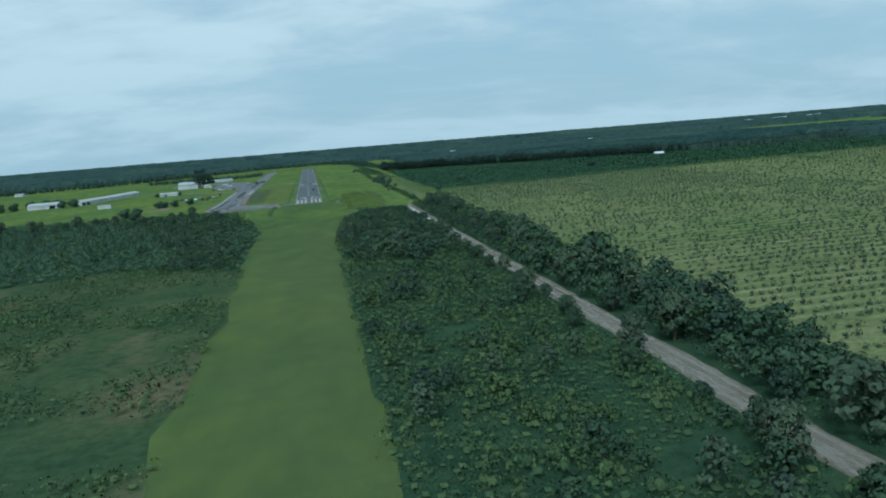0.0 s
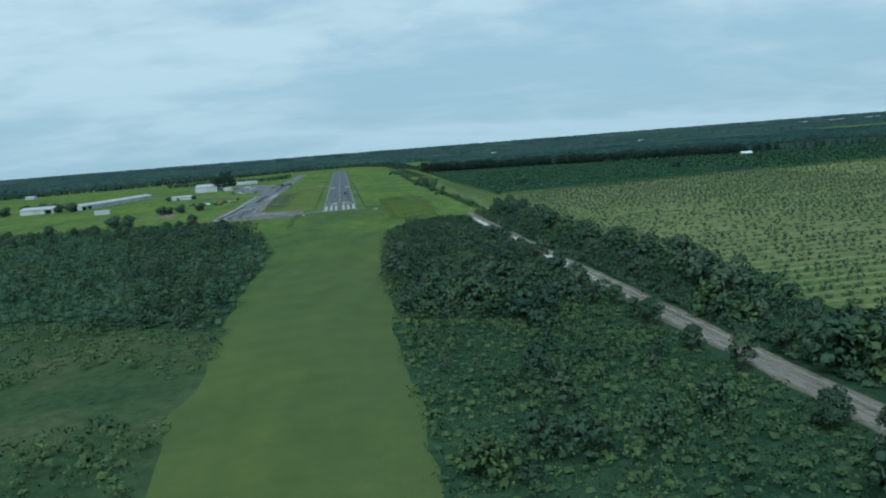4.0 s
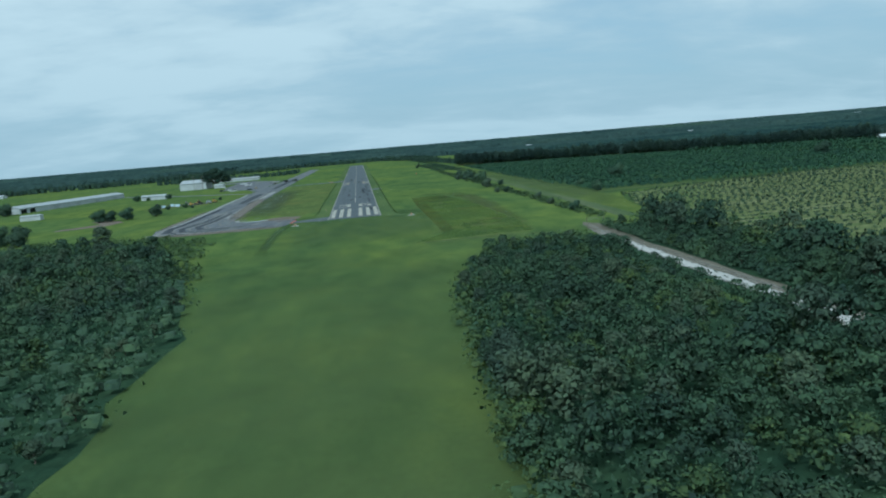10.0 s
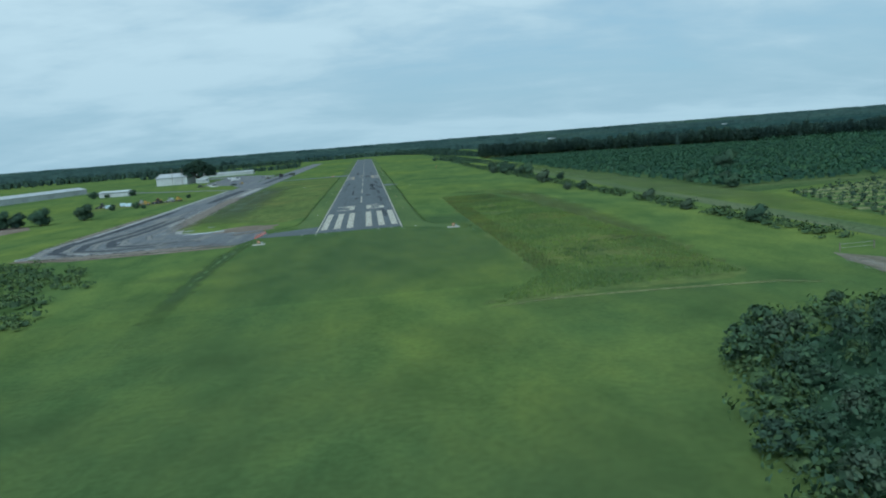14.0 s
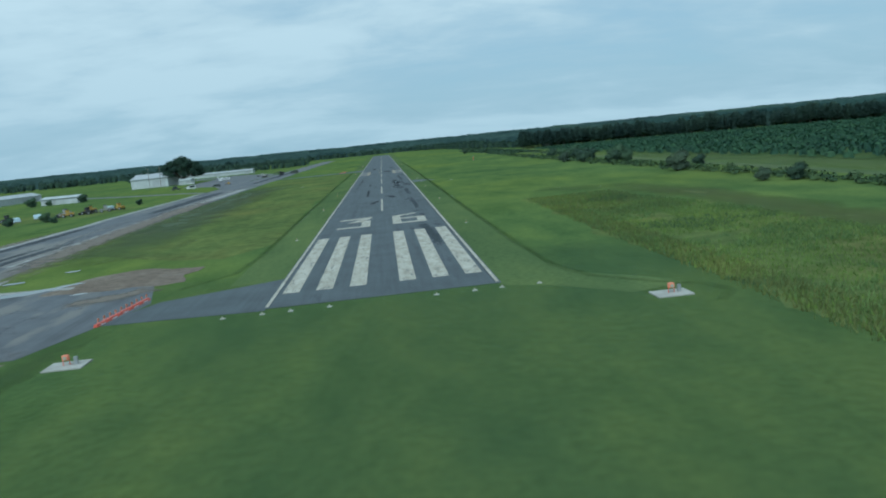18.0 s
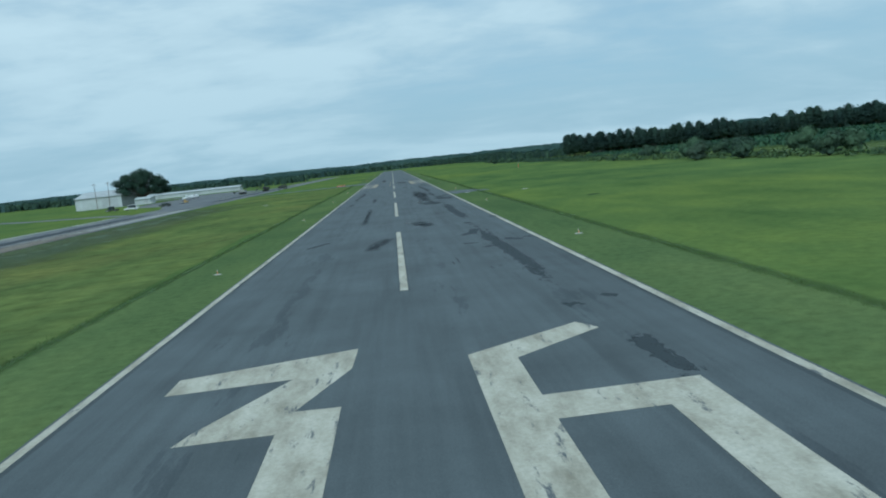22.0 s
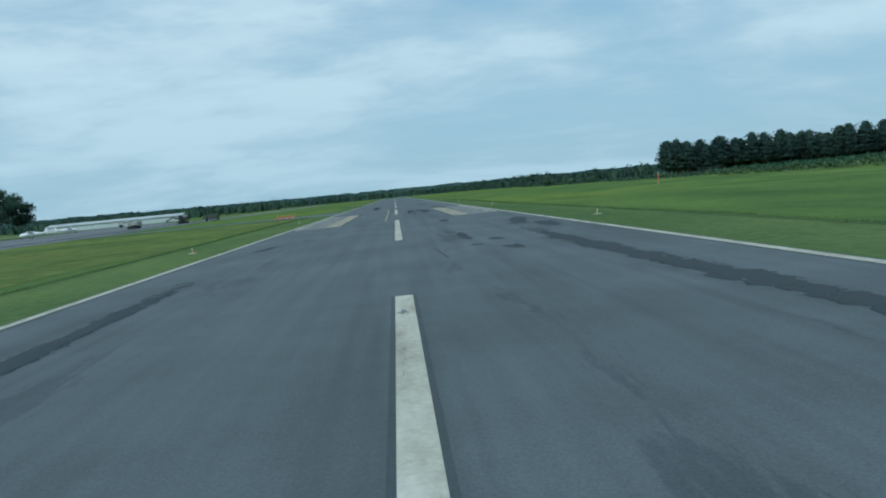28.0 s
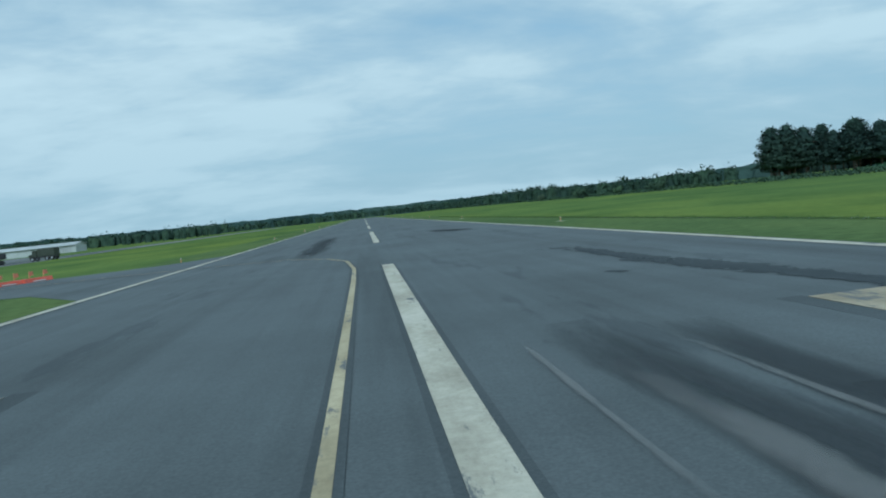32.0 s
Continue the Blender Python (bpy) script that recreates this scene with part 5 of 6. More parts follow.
def loader(m, paint, label):
    root = thing("wheel_loader", label, "loader", "machines in the yard", m)
    part("rear_body", box(-1.1, 1.1, -2.8, 0.2, 0.9, 2.0, 0.15), paint, root)
    part("front_frame", box(-0.8, 0.8, 0.2, 2.2, 0.8, 1.5, 0.1), paint, root)
    cab = part("cab", box(-0.8, 0.8, -0.9, 0.5, 2.0, 3.3, 0.1), paint, root)
    part("window", box(-0.7, 0.7, 0.5, 0.53, 2.2, 3.1), GLASS, cab)
    part("roof", box(-0.9, 0.9, -1.0, 0.6, 3.3, 3.42, 0.03), DARK_STEEL, cab)
    for s in (-1, 1):
        part("lift_arm", rod((s * 0.7, 1.2, 1.7), (s * 0.7, 3.4, 0.8), 0.13, 0.1, 6), paint, root)
        for yy in (-1.8, 1.5):
            wheel(root, s * 1.15, yy, 0.75, 0.5)
    part("bucket", prism([(3.2, 0.1), (4.2, 0.15), (3.6, 0.9), (3.2, 1.1)], "x", -1.3, 1.3), DARK_STEEL, root)
    return root


for i, (x, yy, r) in enumerate(((-113, 206, 100), (-108, 211, 70), (-103, 215, 110), (-100, 221, 60), (-118, 216, 90), (-111, 222, 140), (-137, 212, 80))):
    loader(pose(x, yy, 0, 0, 0, r) @ Matrix.Diagonal((0.82, 0.82, 0.78, 1)), YELLOW_STEEL if i in (0, 3, 5) else (DARK_STEEL if i in (1, 6) else DULL_STEEL), "parked " + ("yellow" if i in (0, 3, 5) else "dark" if i in (1, 6) else "dull grey") + " wheel loader on the weedy yard")
for i, (x, yy, w) in enumerate(((-122, 208, 3.0), (-127, 214, 2.4), (-131, 205, 3.4), (-105, 226, 2.6))):
    s = thing("covered_stack", "stack of materials under a pale blue tarp", "stack", "stacks in the yard", pose(x, yy, 0, 0, 0, 25 * i))
    part("tarp", prism([(-1.2, 0.25), (1.2, 0.25), (0.9, 1.5), (0.1, 1.75), (-0.8, 1.45)], "x", -w / 2, w / 2), TARP, s)
    part("pallet", box(-w / 2, w / 2, -1.2, 1.2, 0, 0.25), WOOD_POLE, s)


def light_plane(m):
    root = thing("light_aircraft", "small white high-wing light aircraft parked on the apron", "aircraft", m=m)
    rings = [(3.1, 0.2, 1.25, 0.25), (2.7, 0.5, 1.3, 0.5), (1.5, 0.55, 1.4, 0.62), (0.3, 0.55, 1.5, 0.75), (-1.2, 0.45, 1.5, 0.6), (-3.0, 0.22, 1.55, 0.3), (-4.3, 0.08, 1.6, 0.14)]
    v, f = [], []
    for yy, rx, z, rz in rings:
        v += [(rx * math.cos(a * math.pi / 6), yy, z + rz * math.sin(a * math.pi / 6)) for a in range(12)]
    for i in range(len(rings) - 1):
        f += [(i * 12 + a, i * 12 + (a + 1) % 12, (i + 1) * 12 + (a + 1) % 12, (i + 1) * 12 + a) for a in range(12)]
    part("fuselage", mesh_np("fuselage", v, f, WHITE_CAR, True), WHITE_CAR, root)
    part("wing", prism([(-0.6, 2.2), (0.5, 2.2), (0.85, 2.27), (0.5, 2.36), (-0.6, 2.26)], "x", -5.4, 5.4), WHITE_CAR, root)
    part("tailplane", prism([(-4.5, 1.6), (-3.6, 1.6), (-3.6, 1.66), (-4.5, 1.66)], "x", -1.7, 1.7), WHITE_CAR, root)
    part("fin", prism([(-3.4, 1.6), (-4.5, 1.6), (-4.8, 2.9), (-4.2, 2.9)], "x", -0.05, 0.05), WHITE_CAR, root)
    part("windscreen", prism([(0.85, 1.85), (0.35, 2.25), (0.3, 2.25), (0.7, 1.8)], "x", -0.5, 0.5), GLASS, root)
    part("propeller", box(-0.95, 0.95, 3.12, 3.17, 1.2, 1.32, 0.02), DARK_STEEL, root)
    for s in (-1, 1):
        part("wing_strut", rod((s * 0.5, 0.1, 1.1), (s * 2.6, 0.1, 2.22), 0.05), WHITE_CAR, root)
        part("gear_leg", rod((s * 0.4, -0.1, 0.95), (s * 1.15, -0.1, 0.22), 0.05), WHITE_CAR, root)
        wheel(root, s * 1.15, -0.1, 0.22, 0.15)
    part("nose_leg", rod((0, 2.3, 0.9), (0, 2.4, 0.22), 0.05), GALV, root)
    wheel(root, 0, 2.4, 0.22, 0.14)
    return root


light_plane(pose(-122, 520, 0.03, 0, 0, -60))
light_plane(pose(-112, 470, 0.03, 0, 0, 110))

gate = thing("field_gate", "dull low tubular gate at the end of the sand road", "gate", m=pose(77.3, -90.5, 0))
for x in (-2.8, 2.8):
    part("gate_post", rod((x, 0, -0.2), (x, 0, 1.3), 0.09), WOOD_POLE, gate)
for z in (0.5, 1.1):
    part("gate_bar", rod((-2.8, 0, z), (2.8, 0, z), 0.03), DULL_STEEL, gate)
sand_road = bpy.data.objects["sand_road"]
for i, (x, w, mat, y0) in enumerate(((68.8, 2.2, PALE_RUT, -350), (68.3, 1.5, FAINT_RUT, -700), (69.9, 0.7, FAINT_RUT, -700), (71.9, 1.1, FAINT_RUT, -700))):
    line = [(x, -700), (x + 0.4, -520), (x - 0.2, -400), (x + 0.1, -345), (x + 0.3, -240), (x + 0.2, -170), (x + 1.6, -115), (x + 3.4, -96)]
    smear("wheel_rut", [p for p in line if p[1] >= y0], w, mat, sand_road, 0.046 - 0.002 * i, 2.0)
loader(pose(-94, 397, 0.02, 0, 0, 100) @ Matrix.Diagonal((0.55, 0.55, 0.55, 1)), YELLOW_STEEL, "small orange-yellow tractor parked before the oak")

for x, yy, w, lab in ((24.5, 193, 0.45, "flat pale concrete cover in the grass"), (14.6, 203, 0.4, "flat pale concrete cover beside the runway"), (-34.5, 256, 0.6, "flat pale concrete cover in the grass")):
    cv = thing("ground_cover_slab", lab, "slab", m=pose(x, yy, 0))
    part("slab", box(-w, w, -0.5, 0.5, -0.03, 0.06, 0.02), CONCRETE, cv)
patch("dark_spot", [(26.6, 156), (27.6, 155.4), (28.6, 156), (28.8, 157.4), (27.8, 158.2), (26.8, 157.6)], 0.026, SCRUB_SOIL, "small dark spot in the grass", 0.3, 0.5, 56, freq=9.0)

# ---- trees that stand singly ----
oak = thing("oak_tree", "huge dark live oak with a broad crown beside the hangar", "tree", m=pose(-154, 524, 0) @ Matrix.Diagonal((0.94, 0.94, 0.95, 1)))
rng = np.random.default_rng(5)
paths, lobes = [((0, 0, -0.2), (0.3, 0.2, 6.5), 1.2, 0.85)], []
for i in range(17):
    a = i * 2.399
    rr = 16.0 * math.sqrt((i + 0.3) / 17)
    z = 19.3 - 0.032 * rr * rr + rng.uniform(-1.0, 1.0)
    paths.append(((0.2, 0.1, 4.0), (rr * math.cos(a), rr * math.sin(a), z - 1), 0.45, 0.1))
    q = rng.uniform(3.4, 4.6)
    lobes.append((rr * math.cos(a), rr * math.sin(a), z, q, q, 3.4))
    lobes.append((1.05 * rr * math.cos(a + 0.5), 1.05 * rr * math.sin(a + 0.5), z - 5.0, q * 0.95, q * 0.95, 3.4))
for i in range(9):
    a = i * 0.7 + 0.2
    lobes.append((14.6 * math.cos(a), 14.6 * math.sin(a), 7.6 + rng.uniform(-1, 1), 3.2, 3.2, 2.6))
part("trunk", stems(paths, 8), BARK, oak)
v, f = stack(lobes_cards(rng, lobes, 21000, 0.36, 0.45), cores(rng, lobes, 0.5))
part("crown", soften(mesh_np("crown", v, f, LEAF_OAK, True), crown_normals(v, lobes, 21000)), LEAF_OAK, oak)

# round trees on the grass by the buildings
tree_a = broadleaf("small_tree", 11, 7.0, 3.7, LEAF, 2000, 0.24, "dense dark green tree with a round crown", "tree", "trees of the low wood", 0.03)
tree_b = broadleaf("small_tree", 12, 6.2, 3.5, LEAF_DARK, 1900, 0.24, "dense dark green tree with an uneven crown", "tree", "trees of the low wood", 0.03)
tree_c = broadleaf("small_tree", 13, 7.6, 3.2, LEAF_GREY, 1900, 0.24, "grey-green tree with a loose crown", "tree", "trees of the low wood", 0.05)
tree_d = broadleaf("small_tree", 14, 5.2, 3.3, SHRUB, 1700, 0.23, "light green bushy tree", "tree", "trees of the low wood", 0.0)
protos = [tree_a, tree_b, tree_c, tree_d]
spare = {id(p): True for p in protos}


def plant(proto, x, y, s=1.0, turn=0.0, tall=1.0):
    """Plants a tree; the first of each kind is the pattern itself."""
    m = pose(x, y, 0, 0, 0, turn) @ Matrix.Diagonal((s, s, s * tall, 1))
    if spare.pop(id(proto), None):
        proto.matrix_world = m
        return proto
    return copy_thing(proto, m)


bush_a = round_bush("round_bush", 21, 8.0, LEAF, 1700, 0.27, "round dense dark green bush", "bush", "round bushes")
bush_b = round_bush("round_bush", 22, 7.0, LEAF_DARK, 1600, 0.27, "broad dense dark green bush", "bush", "round bushes")
bush_c = round_bush("round_bush", 23, 6.0, LEAF_GREY, 1500, 0.26, "grey-green loose bush along the ditch", "bush", "round bushes")
for p in (bush_a, bush_b, bush_c):
    spare[id(p)] = True
for p, x, y, sc, t in ((bush_a, -143, 113, 1.0, 0), (bush_b, -137.5, 115, 0.95, 50), (bush_a, -129, 117, 0.98, 20), (bush_b, -116, 128, 1.1, 0), (bush_b, -141, 8, 1.4, 90), (bush_a, -152, 14, 1.2, 10),
                       (bush_b, -100, 245, 0.4, 0), (bush_a, -112, 186, 0.45, 0), (bush_b, -122, 182, 0.5, 70), (bush_a, -106, 178, 0.3, 0), (bush_b, -160, 342, 0.7, 30), (bush_a, -188, 345, 0.7, 10),
                       (bush_a, -177, 341, 0.4, 0), (bush_b, -196, 380, 0.5, 0)):
    plant(p, x, y, sc, t)
for p, x, y, sc, t in ((bush_a, -273, 292, 1.3, 0), (bush_b, -268, 284, 1.3, 30), (bush_b, -283, 288, 1.4, 80), (bush_a, -300, 318, 1.3, 20),
                       (bush_a, -312, 322, 1.4, 60), (bush_b, -340, 300, 1.6, 40), (bush_a, -352, 292, 1.4, 10), (bush_b, -330, 325, 1.5, 0), (bush_a, -366, 306, 1.6, 10), (bush_b, -380, 290, 1.6, 0)):
    plant(p, x, y, sc, t)
# along the ditch east of the runway
for p, x, y, sc, t in ((bush_b, 82.6, 191, 0.78, 0), (bush_a, 88, 192, 0.64, 40), (bush_c, 79, 123, 0.98, 0), (bush_b, 89.6, 134, 0.54, 0), (bush_b, 80.7, 222, 0.8, 90), (bush_a, 92.6, 218, 0.8, 0), (bush_b, 86.9, 235, 0.78, 30), (bush_c, 77, 240, 0.8, 0),
                       (bush_b, 87.8, 249, 0.76, 0), (bush_a, 82, 255, 0.64, 20), (bush_b, 88.4, 263, 0.8, 60), (bush_a, 89.5, 274, 0.8, 0), (bush_b, 87, 305, 0.76, 50), (bush_a, 95.4, 321, 0.5, 0), (bush_b, 81.5, 215, 0.3, 0)):
    plant(p, x, y, sc, t)
for p, x, y, sc, t in ((bush_c, 81, -20, 0.5, 0), (bush_a, 82, -52, 0.5, 0), (bush_c, 76, 72, 0.5, 60), (bush_b, 80, 67, 0.55, 0), (bush_c, 83, 10, 0.6, 0),
                       (bush_a, 154, 107, 1.15, 0), (bush_b, 312, 150, 1.5, 0), (bush_b, 75, 598, 0.62, 0), (bush_a, 85, 590, 0.42, 0), (bush_b, 88, 562, 0.55, 30), (bush_a, 86, 640, 0.5, 0), (bush_c, 85, 700, 0.6, 0), (bush_b, 90, 575, 0.5, 0),
                       (bush_b, 80, 320, 0.3, 0), (bush_c, 84, 340, 0.35, 0), (bush_a, 116, 26, 0.6, 0), (bush_b, 120, 40, 0.7, 0), (bush_a, 118, 60, 0.6, 0)):
    plant(p, x, y, sc, t)

rng = np.random.default_rng(77)
# the wood right of the approach, the row beyond the sand road, and the front of the left wood
right_pts = scatter(rng, RIGHT_WOOD, 4.9)
hedge_pts = scatter(rng, HEDGEROW, 6.6)
hedge_pts = hedge_pts[hedge_pts[:, 1] > -620]
left_pts = scatter(rng, [(-30, -330), (-29, -195), (-42, -143), (-51, -105), (-62, -78), (-80, -54), (-128, -28), (-130, -70), (-80, -200), (-60, -330)], 6.4)
joined = {k: [] for k in range(4)}


def west_cut(pts):
    """Leaves out what lies far west of the approach."""
    return pts[pts[:, 0] > -(75 + 0.42 * (pts[:, 1] + 720))]


def add_joined(k, x, y, s, turn, tall, step=7):
    """One more tree in the joined mesh of the wood, with coarser foliage."""
    v, leaf, lobes = CROWNS[id(protos[k])]
    q = v.reshape(-1, 4, 3)[k % 3::step]
    count = len(q)
    c = q.mean(1, keepdims=True)
    q = ((q - c) * 0.7 * math.sqrt(step) + c).reshape(-1, 3)
    q, faces = stack((q, np.arange(len(q)).reshape(-1, 4)), cores(rng, lobes[::2], 0.55, True))
    nrm = crown_normals(q, lobes, count, seed=len(joined[k]))
    a = radians(turn)
    spin = np.array([[math.cos(a), -math.sin(a), 0], [math.sin(a), math.cos(a), 0], [0, 0, 1]])
    rot = spin * np.array([[1], [1], [tall]]) * s
    joined[k].append((q @ rot.T + np.array([x, y, 0]), faces, nrm @ spin.T))


for pts, scale, tall, single in ((right_pts, 0.84, 0.95, lambda x, y: x < 26 and y > -240), (hedge_pts, 1.12, 1.0, lambda x, y: x < 83 and y > -360), (left_pts, 0.62, 0.95, lambda x, y: x > -46 and y > -300)):
    for x, y in pts:
        k = int(rng.choice(4, p=[0.34, 0.3, 0.18, 0.18]))
        north = 1.0 - min(1.0, max(0.0, (-170 - y) / 120))
        grown = 1.0 - (0.0 if x < 0 else 0.36 if x < 70 else 0.0) * north
        args = (grown * scale * rng.uniform(0.72, 1.15) * (1.0 + 0.75 * noise.noise(Vector((x * 0.035, y * 0.035, 7.0)))), rng.uniform(0, 360), tall * rng.uniform(0.85, 1.15))
        if single(x, y):
            plant(protos[k], x, y, *args)
        else:
            add_joined(k, x, y, *args, 4 if x > 0 and y > -300 else 8)
for k in range(70):
    add_joined(k % 4, rng.uniform(14, 64), rng.uniform(-630, -365), rng.uniform(0.45, 0.95), rng.uniform(0, 360), 1.0)
for k, (x, y, sc) in enumerate(((63, -352, 1.0), (62, -392, 1.15), (64, -405, 0.9), (63.5, -468, 1.1), (61, -480, 1.2), (64, -506, 1.2), (60, -514, 1.0), (63, -535, 0.9), (65, -300, 0.8), (64, -255, 0.8), (75, -470, 1.5), (76, -500, 1.5), (63, -372, 1.2), (62, -430, 1.3), (60, -445, 1.2), (63.5, -450, 1.0), (64, -550, 1.4), (61, -560, 1.3), (63, -575, 1.4), (75, -540, 1.5), (75.5, -432, 1.4), (75, -400, 1.3), (62, -330, 1.0), (64, -285, 1.0))):
    plant(protos[k % 3], x, y, sc * 1.15, 40 * k, 1.05)
for k in range(22):
    u = (k * 0.618) % 1
    plant(protos[k % 3], -70 - 200 * u, -62 + 75 * u + rng.uniform(-45, 10), rng.uniform(1.1, 1.6), 50 * k, 1.0)
for k in range(200):
    x, y = rng.uniform(-330, -60), rng.uniform(-330, 0)
    if inside(np.array([[x, y]]), LEFT_WOOD)[0] and len(west_cut(np.array([[x, y]]))):
        add_joined(k % 4, x, y, rng.uniform(0.5, 0.95), rng.uniform(0, 360), 1.0)
for k, lst in joined.items():
    v, f = stack(*[row[:2] for row in lst])
    v[:, 2] = np.maximum(v[:, 2], 0.1)
    nrm = np.vstack([row[2] for row in lst])
    leaf = CROWNS[id(protos[k])][1]
    ob = part("wood_trees", soften(mesh_np("wood_trees", v, f, leaf, True), nrm), leaf)
    tagged(ob, ("dense dark green trees of the low wood", "dark uneven trees of the low wood", "grey-green loose trees of the low wood", "light green bushy trees of the low wood")[k], "wood", kind="stuff")

# ---- understorey and woods too dense to count ----
und = np.vstack([scatter(rng, RIGHT_WOOD, 3.0), scatter(rng, HEDGEROW, 3.6)])
clump_stuff("understorey", "dense dark green undergrowth between the trees", und, rng.uniform(1.6, 3.6, len(und)), rng.uniform(1.3, 2.3, len(und)), 22, 0.3, LEAF, 1, "undergrowth", core=0)
scr = scatter(rng, RIGHT_SCRUB, 2.8)
scr = scr[low_noise(scr, 0.05, 2.0) > -0.4]
clump_stuff("right_scrub", "green bushy scrub with yellowish patches", scr, (0.6 + 2.6 * np.clip(0.5 + low_noise(scr, 0.09, 8.0), 0, 1)) * rng.uniform(0.6, 1.3, len(scr)), rng.uniform(1.5, 2.8, len(scr)), 30, 0.25, SHRUB, 2, "scrub", core=0.35)
lw = west_cut(scatter(rng, LEFT_WOOD, 4.6))
clump_stuff("left_wood", "low dark green wood with a bumpy canopy", lw, rng.uniform(2.0, 4.4, len(lw)), rng.uniform(2.6, 4.0, len(lw)), 30, 0.34, LEAF, 3, "wood", core=0.4)
ls = west_cut(scatter(rng, LEFT_SCRUB, 4.2))
ls = ls[low_noise(ls, 0.03, 5.0) > -0.15]
clump_stuff("left_scrub", "scattered brown-green bushes on rough ground", ls, (0.4 + 3.2 * np.clip(0.4 + low_noise(ls, 0.07, 3.0), 0, 1)) * rng.uniform(0.6, 1.3, len(ls)), rng.uniform(1.3, 3.0, len(ls)), 24, 0.3, SHRUB, 4, "scrub", core=0.35)
rim = []
for (x0, y0), (x1, y1) in zip(RIGHT_WOOD[:7], RIGHT_WOOD[1:7]):
    t = rng.random(int(math.hypot(x1 - x0, y1 - y0) * 1.1))
    rim.append(np.stack([x0 + (x1 - x0) * t + rng.normal(1.5, 1.3, len(t)), y0 + (y1 - y0) * t + rng.normal(-1.0, 1.3, len(t))], 1))
rim = np.vstack(rim)
clump_stuff("wood_rim_shrubs", "low leafy shrubs along the rim of the wood", rim, rng.uniform(0.7, 2.6, len(rim)), rng.uniform(1.0, 2.2, len(rim)), 34, 0.24, SHRUB, 15, "shrubs", core=0.5)
foot = np.stack([rng.normal(76.2, 0.9, 460), rng.uniform(-420, -104, 460)], 1)
clump_stuff("hedge_foot", "leafy shrubs at the foot of the hedgerow by the sand road", foot, rng.uniform(0.8, 3.4, len(foot)), rng.uniform(1.0, 1.9, len(foot)), 34, 0.26, LEAF, 16, "shrubs", core=0.5)
EDGE_SHRUBS = [(-37, -140), (-46, -95), (-50, -45), (-62, -25), (-95, -15), (-130, 0), (-128, -28), (-80, -56), (-60, -80), (-42, -145)]
es = scatter(rng, EDGE_SHRUBS, 3.2)
es = es[low_noise(es, 0.07, 6.0) > -0.22]
clump_stuff("wood_edge_shrubs", "low green shrubs along the edge of the wood", es, rng.uniform(0.8, 2.6, len(es)), rng.uniform(1.0, 2.1, len(es)), 30, 0.3, SHRUB, 14, "shrubs")
dt = np.stack([83 + rng.normal(0, 1.6, 620), rng.uniform(-80, 420, 620)], 1)
dt = dt[low_noise(dt, 0.06, 9.0) > -0.32]
clump_stuff("ditch_shrubs", "uneven line of low shrubs along the ditch", dt, rng.uniform(0.6, 1.9, len(dt)), rng.uniform(0.8, 1.7, len(dt)), 26, 0.28, SHRUB, 5, "shrubs")
fr = np.vstack([np.stack([rng.uniform(97, 112, 1100), rng.uniform(300, 1150, 1100)], 1), np.stack([rng.uniform(82, 112, 1300), rng.uniform(440, 720, 1300)], 1)])
clump_stuff("fence_scrub", "dull brown-green scrub below the pines", fr, rng.uniform(0.4, 1.2, len(fr)), rng.uniform(1.0, 2.2, len(fr)), 11, 0.26, LEAF_DARK, 6, "scrub")

# ---- citrus ----
rows = []
for y in np.arange(-640, 40, 7.0):
    x = np.arange(104, 330, 2.8) + rng.uniform(0, 2.8)
    rows.append(np.stack([x + rng.normal(0, 0.3, len(x)), np.full(len(x), y) + rng.normal(0, 0.25, len(x))], 1))
young = np.vstack(rows)
young = young[inside(young, FIELD)]
young = young[(rng.random(len(young)) > 0.16 - 0.5 * low_noise(young, 0.016, 4.0)) | (young[:, 1] > -150)]
clump_stuff("young_citrus", "rows of small grey-green young citrus bushes", young, rng.uniform(0.8, 2.1, len(young)), rng.uniform(0.7, 1.6, len(young)), 12, 0.3, LEAF_YOUNG, 7, "orchard", 0.7, 0.6)
rows = []
for y in np.arange(-640, 60, 7.0):
    x = np.arange(330, 750, 4.2) + rng.uniform(0, 4.2)
    rows.append(np.stack([x + rng.normal(0, 0.4, len(x)), np.full(len(x), y) + rng.normal(0, 0.3, len(x))], 1))
young = np.vstack(rows)
young = young[inside(young, FIELD)]
young = young[rng.random(len(young)) > 0.25]
clump_stuff("young_citrus_far", "far rows of small grey-green young citrus bushes", young, rng.uniform(1.0, 2.3, len(young)), rng.uniform(0.9, 1.5, len(young)), 8, 0.48, LEAF_YOUNG, 8, "orchard")
# raised beds of dry grass under the young rows
for y in np.arange(-640, 40, 7.0):
    xs = np.arange(103, 420, 4.0)
    xs = xs[inside(np.stack([xs, np.full(len(xs), y)], 1), FIELD)]
    bv, bf = [], []
    for k, x in enumerate(xs):
        w, h = 1.3 + 0.5 * noise.noise(Vector((x * 0.11, y, 0))), 0.3 + 0.22 * noise.noise(Vector((x * 0.23, y, 4)))
        yo = y - 1.8 + 0.5 * noise.noise(Vector((x * 0.07, y, 9)))
        b0 = len(bv)
        bv += [(x, yo - w, 0.02), (x, yo - 0.3 * w, max(0.05, h)), (x, yo + 0.4 * w, max(0.05, h * 0.9)), (x, yo + w, 0.02)]
        if k:
            bf += [(b0 - 4 + q, b0 - 3 + q, b0 + 1 + q, b0 + q) for q in range(3)]
    if bf:
        part("grass_bed", mesh_np("grass_bed", bv, bf, DRY_GRASS, True), DRY_GRASS, orchard_field)
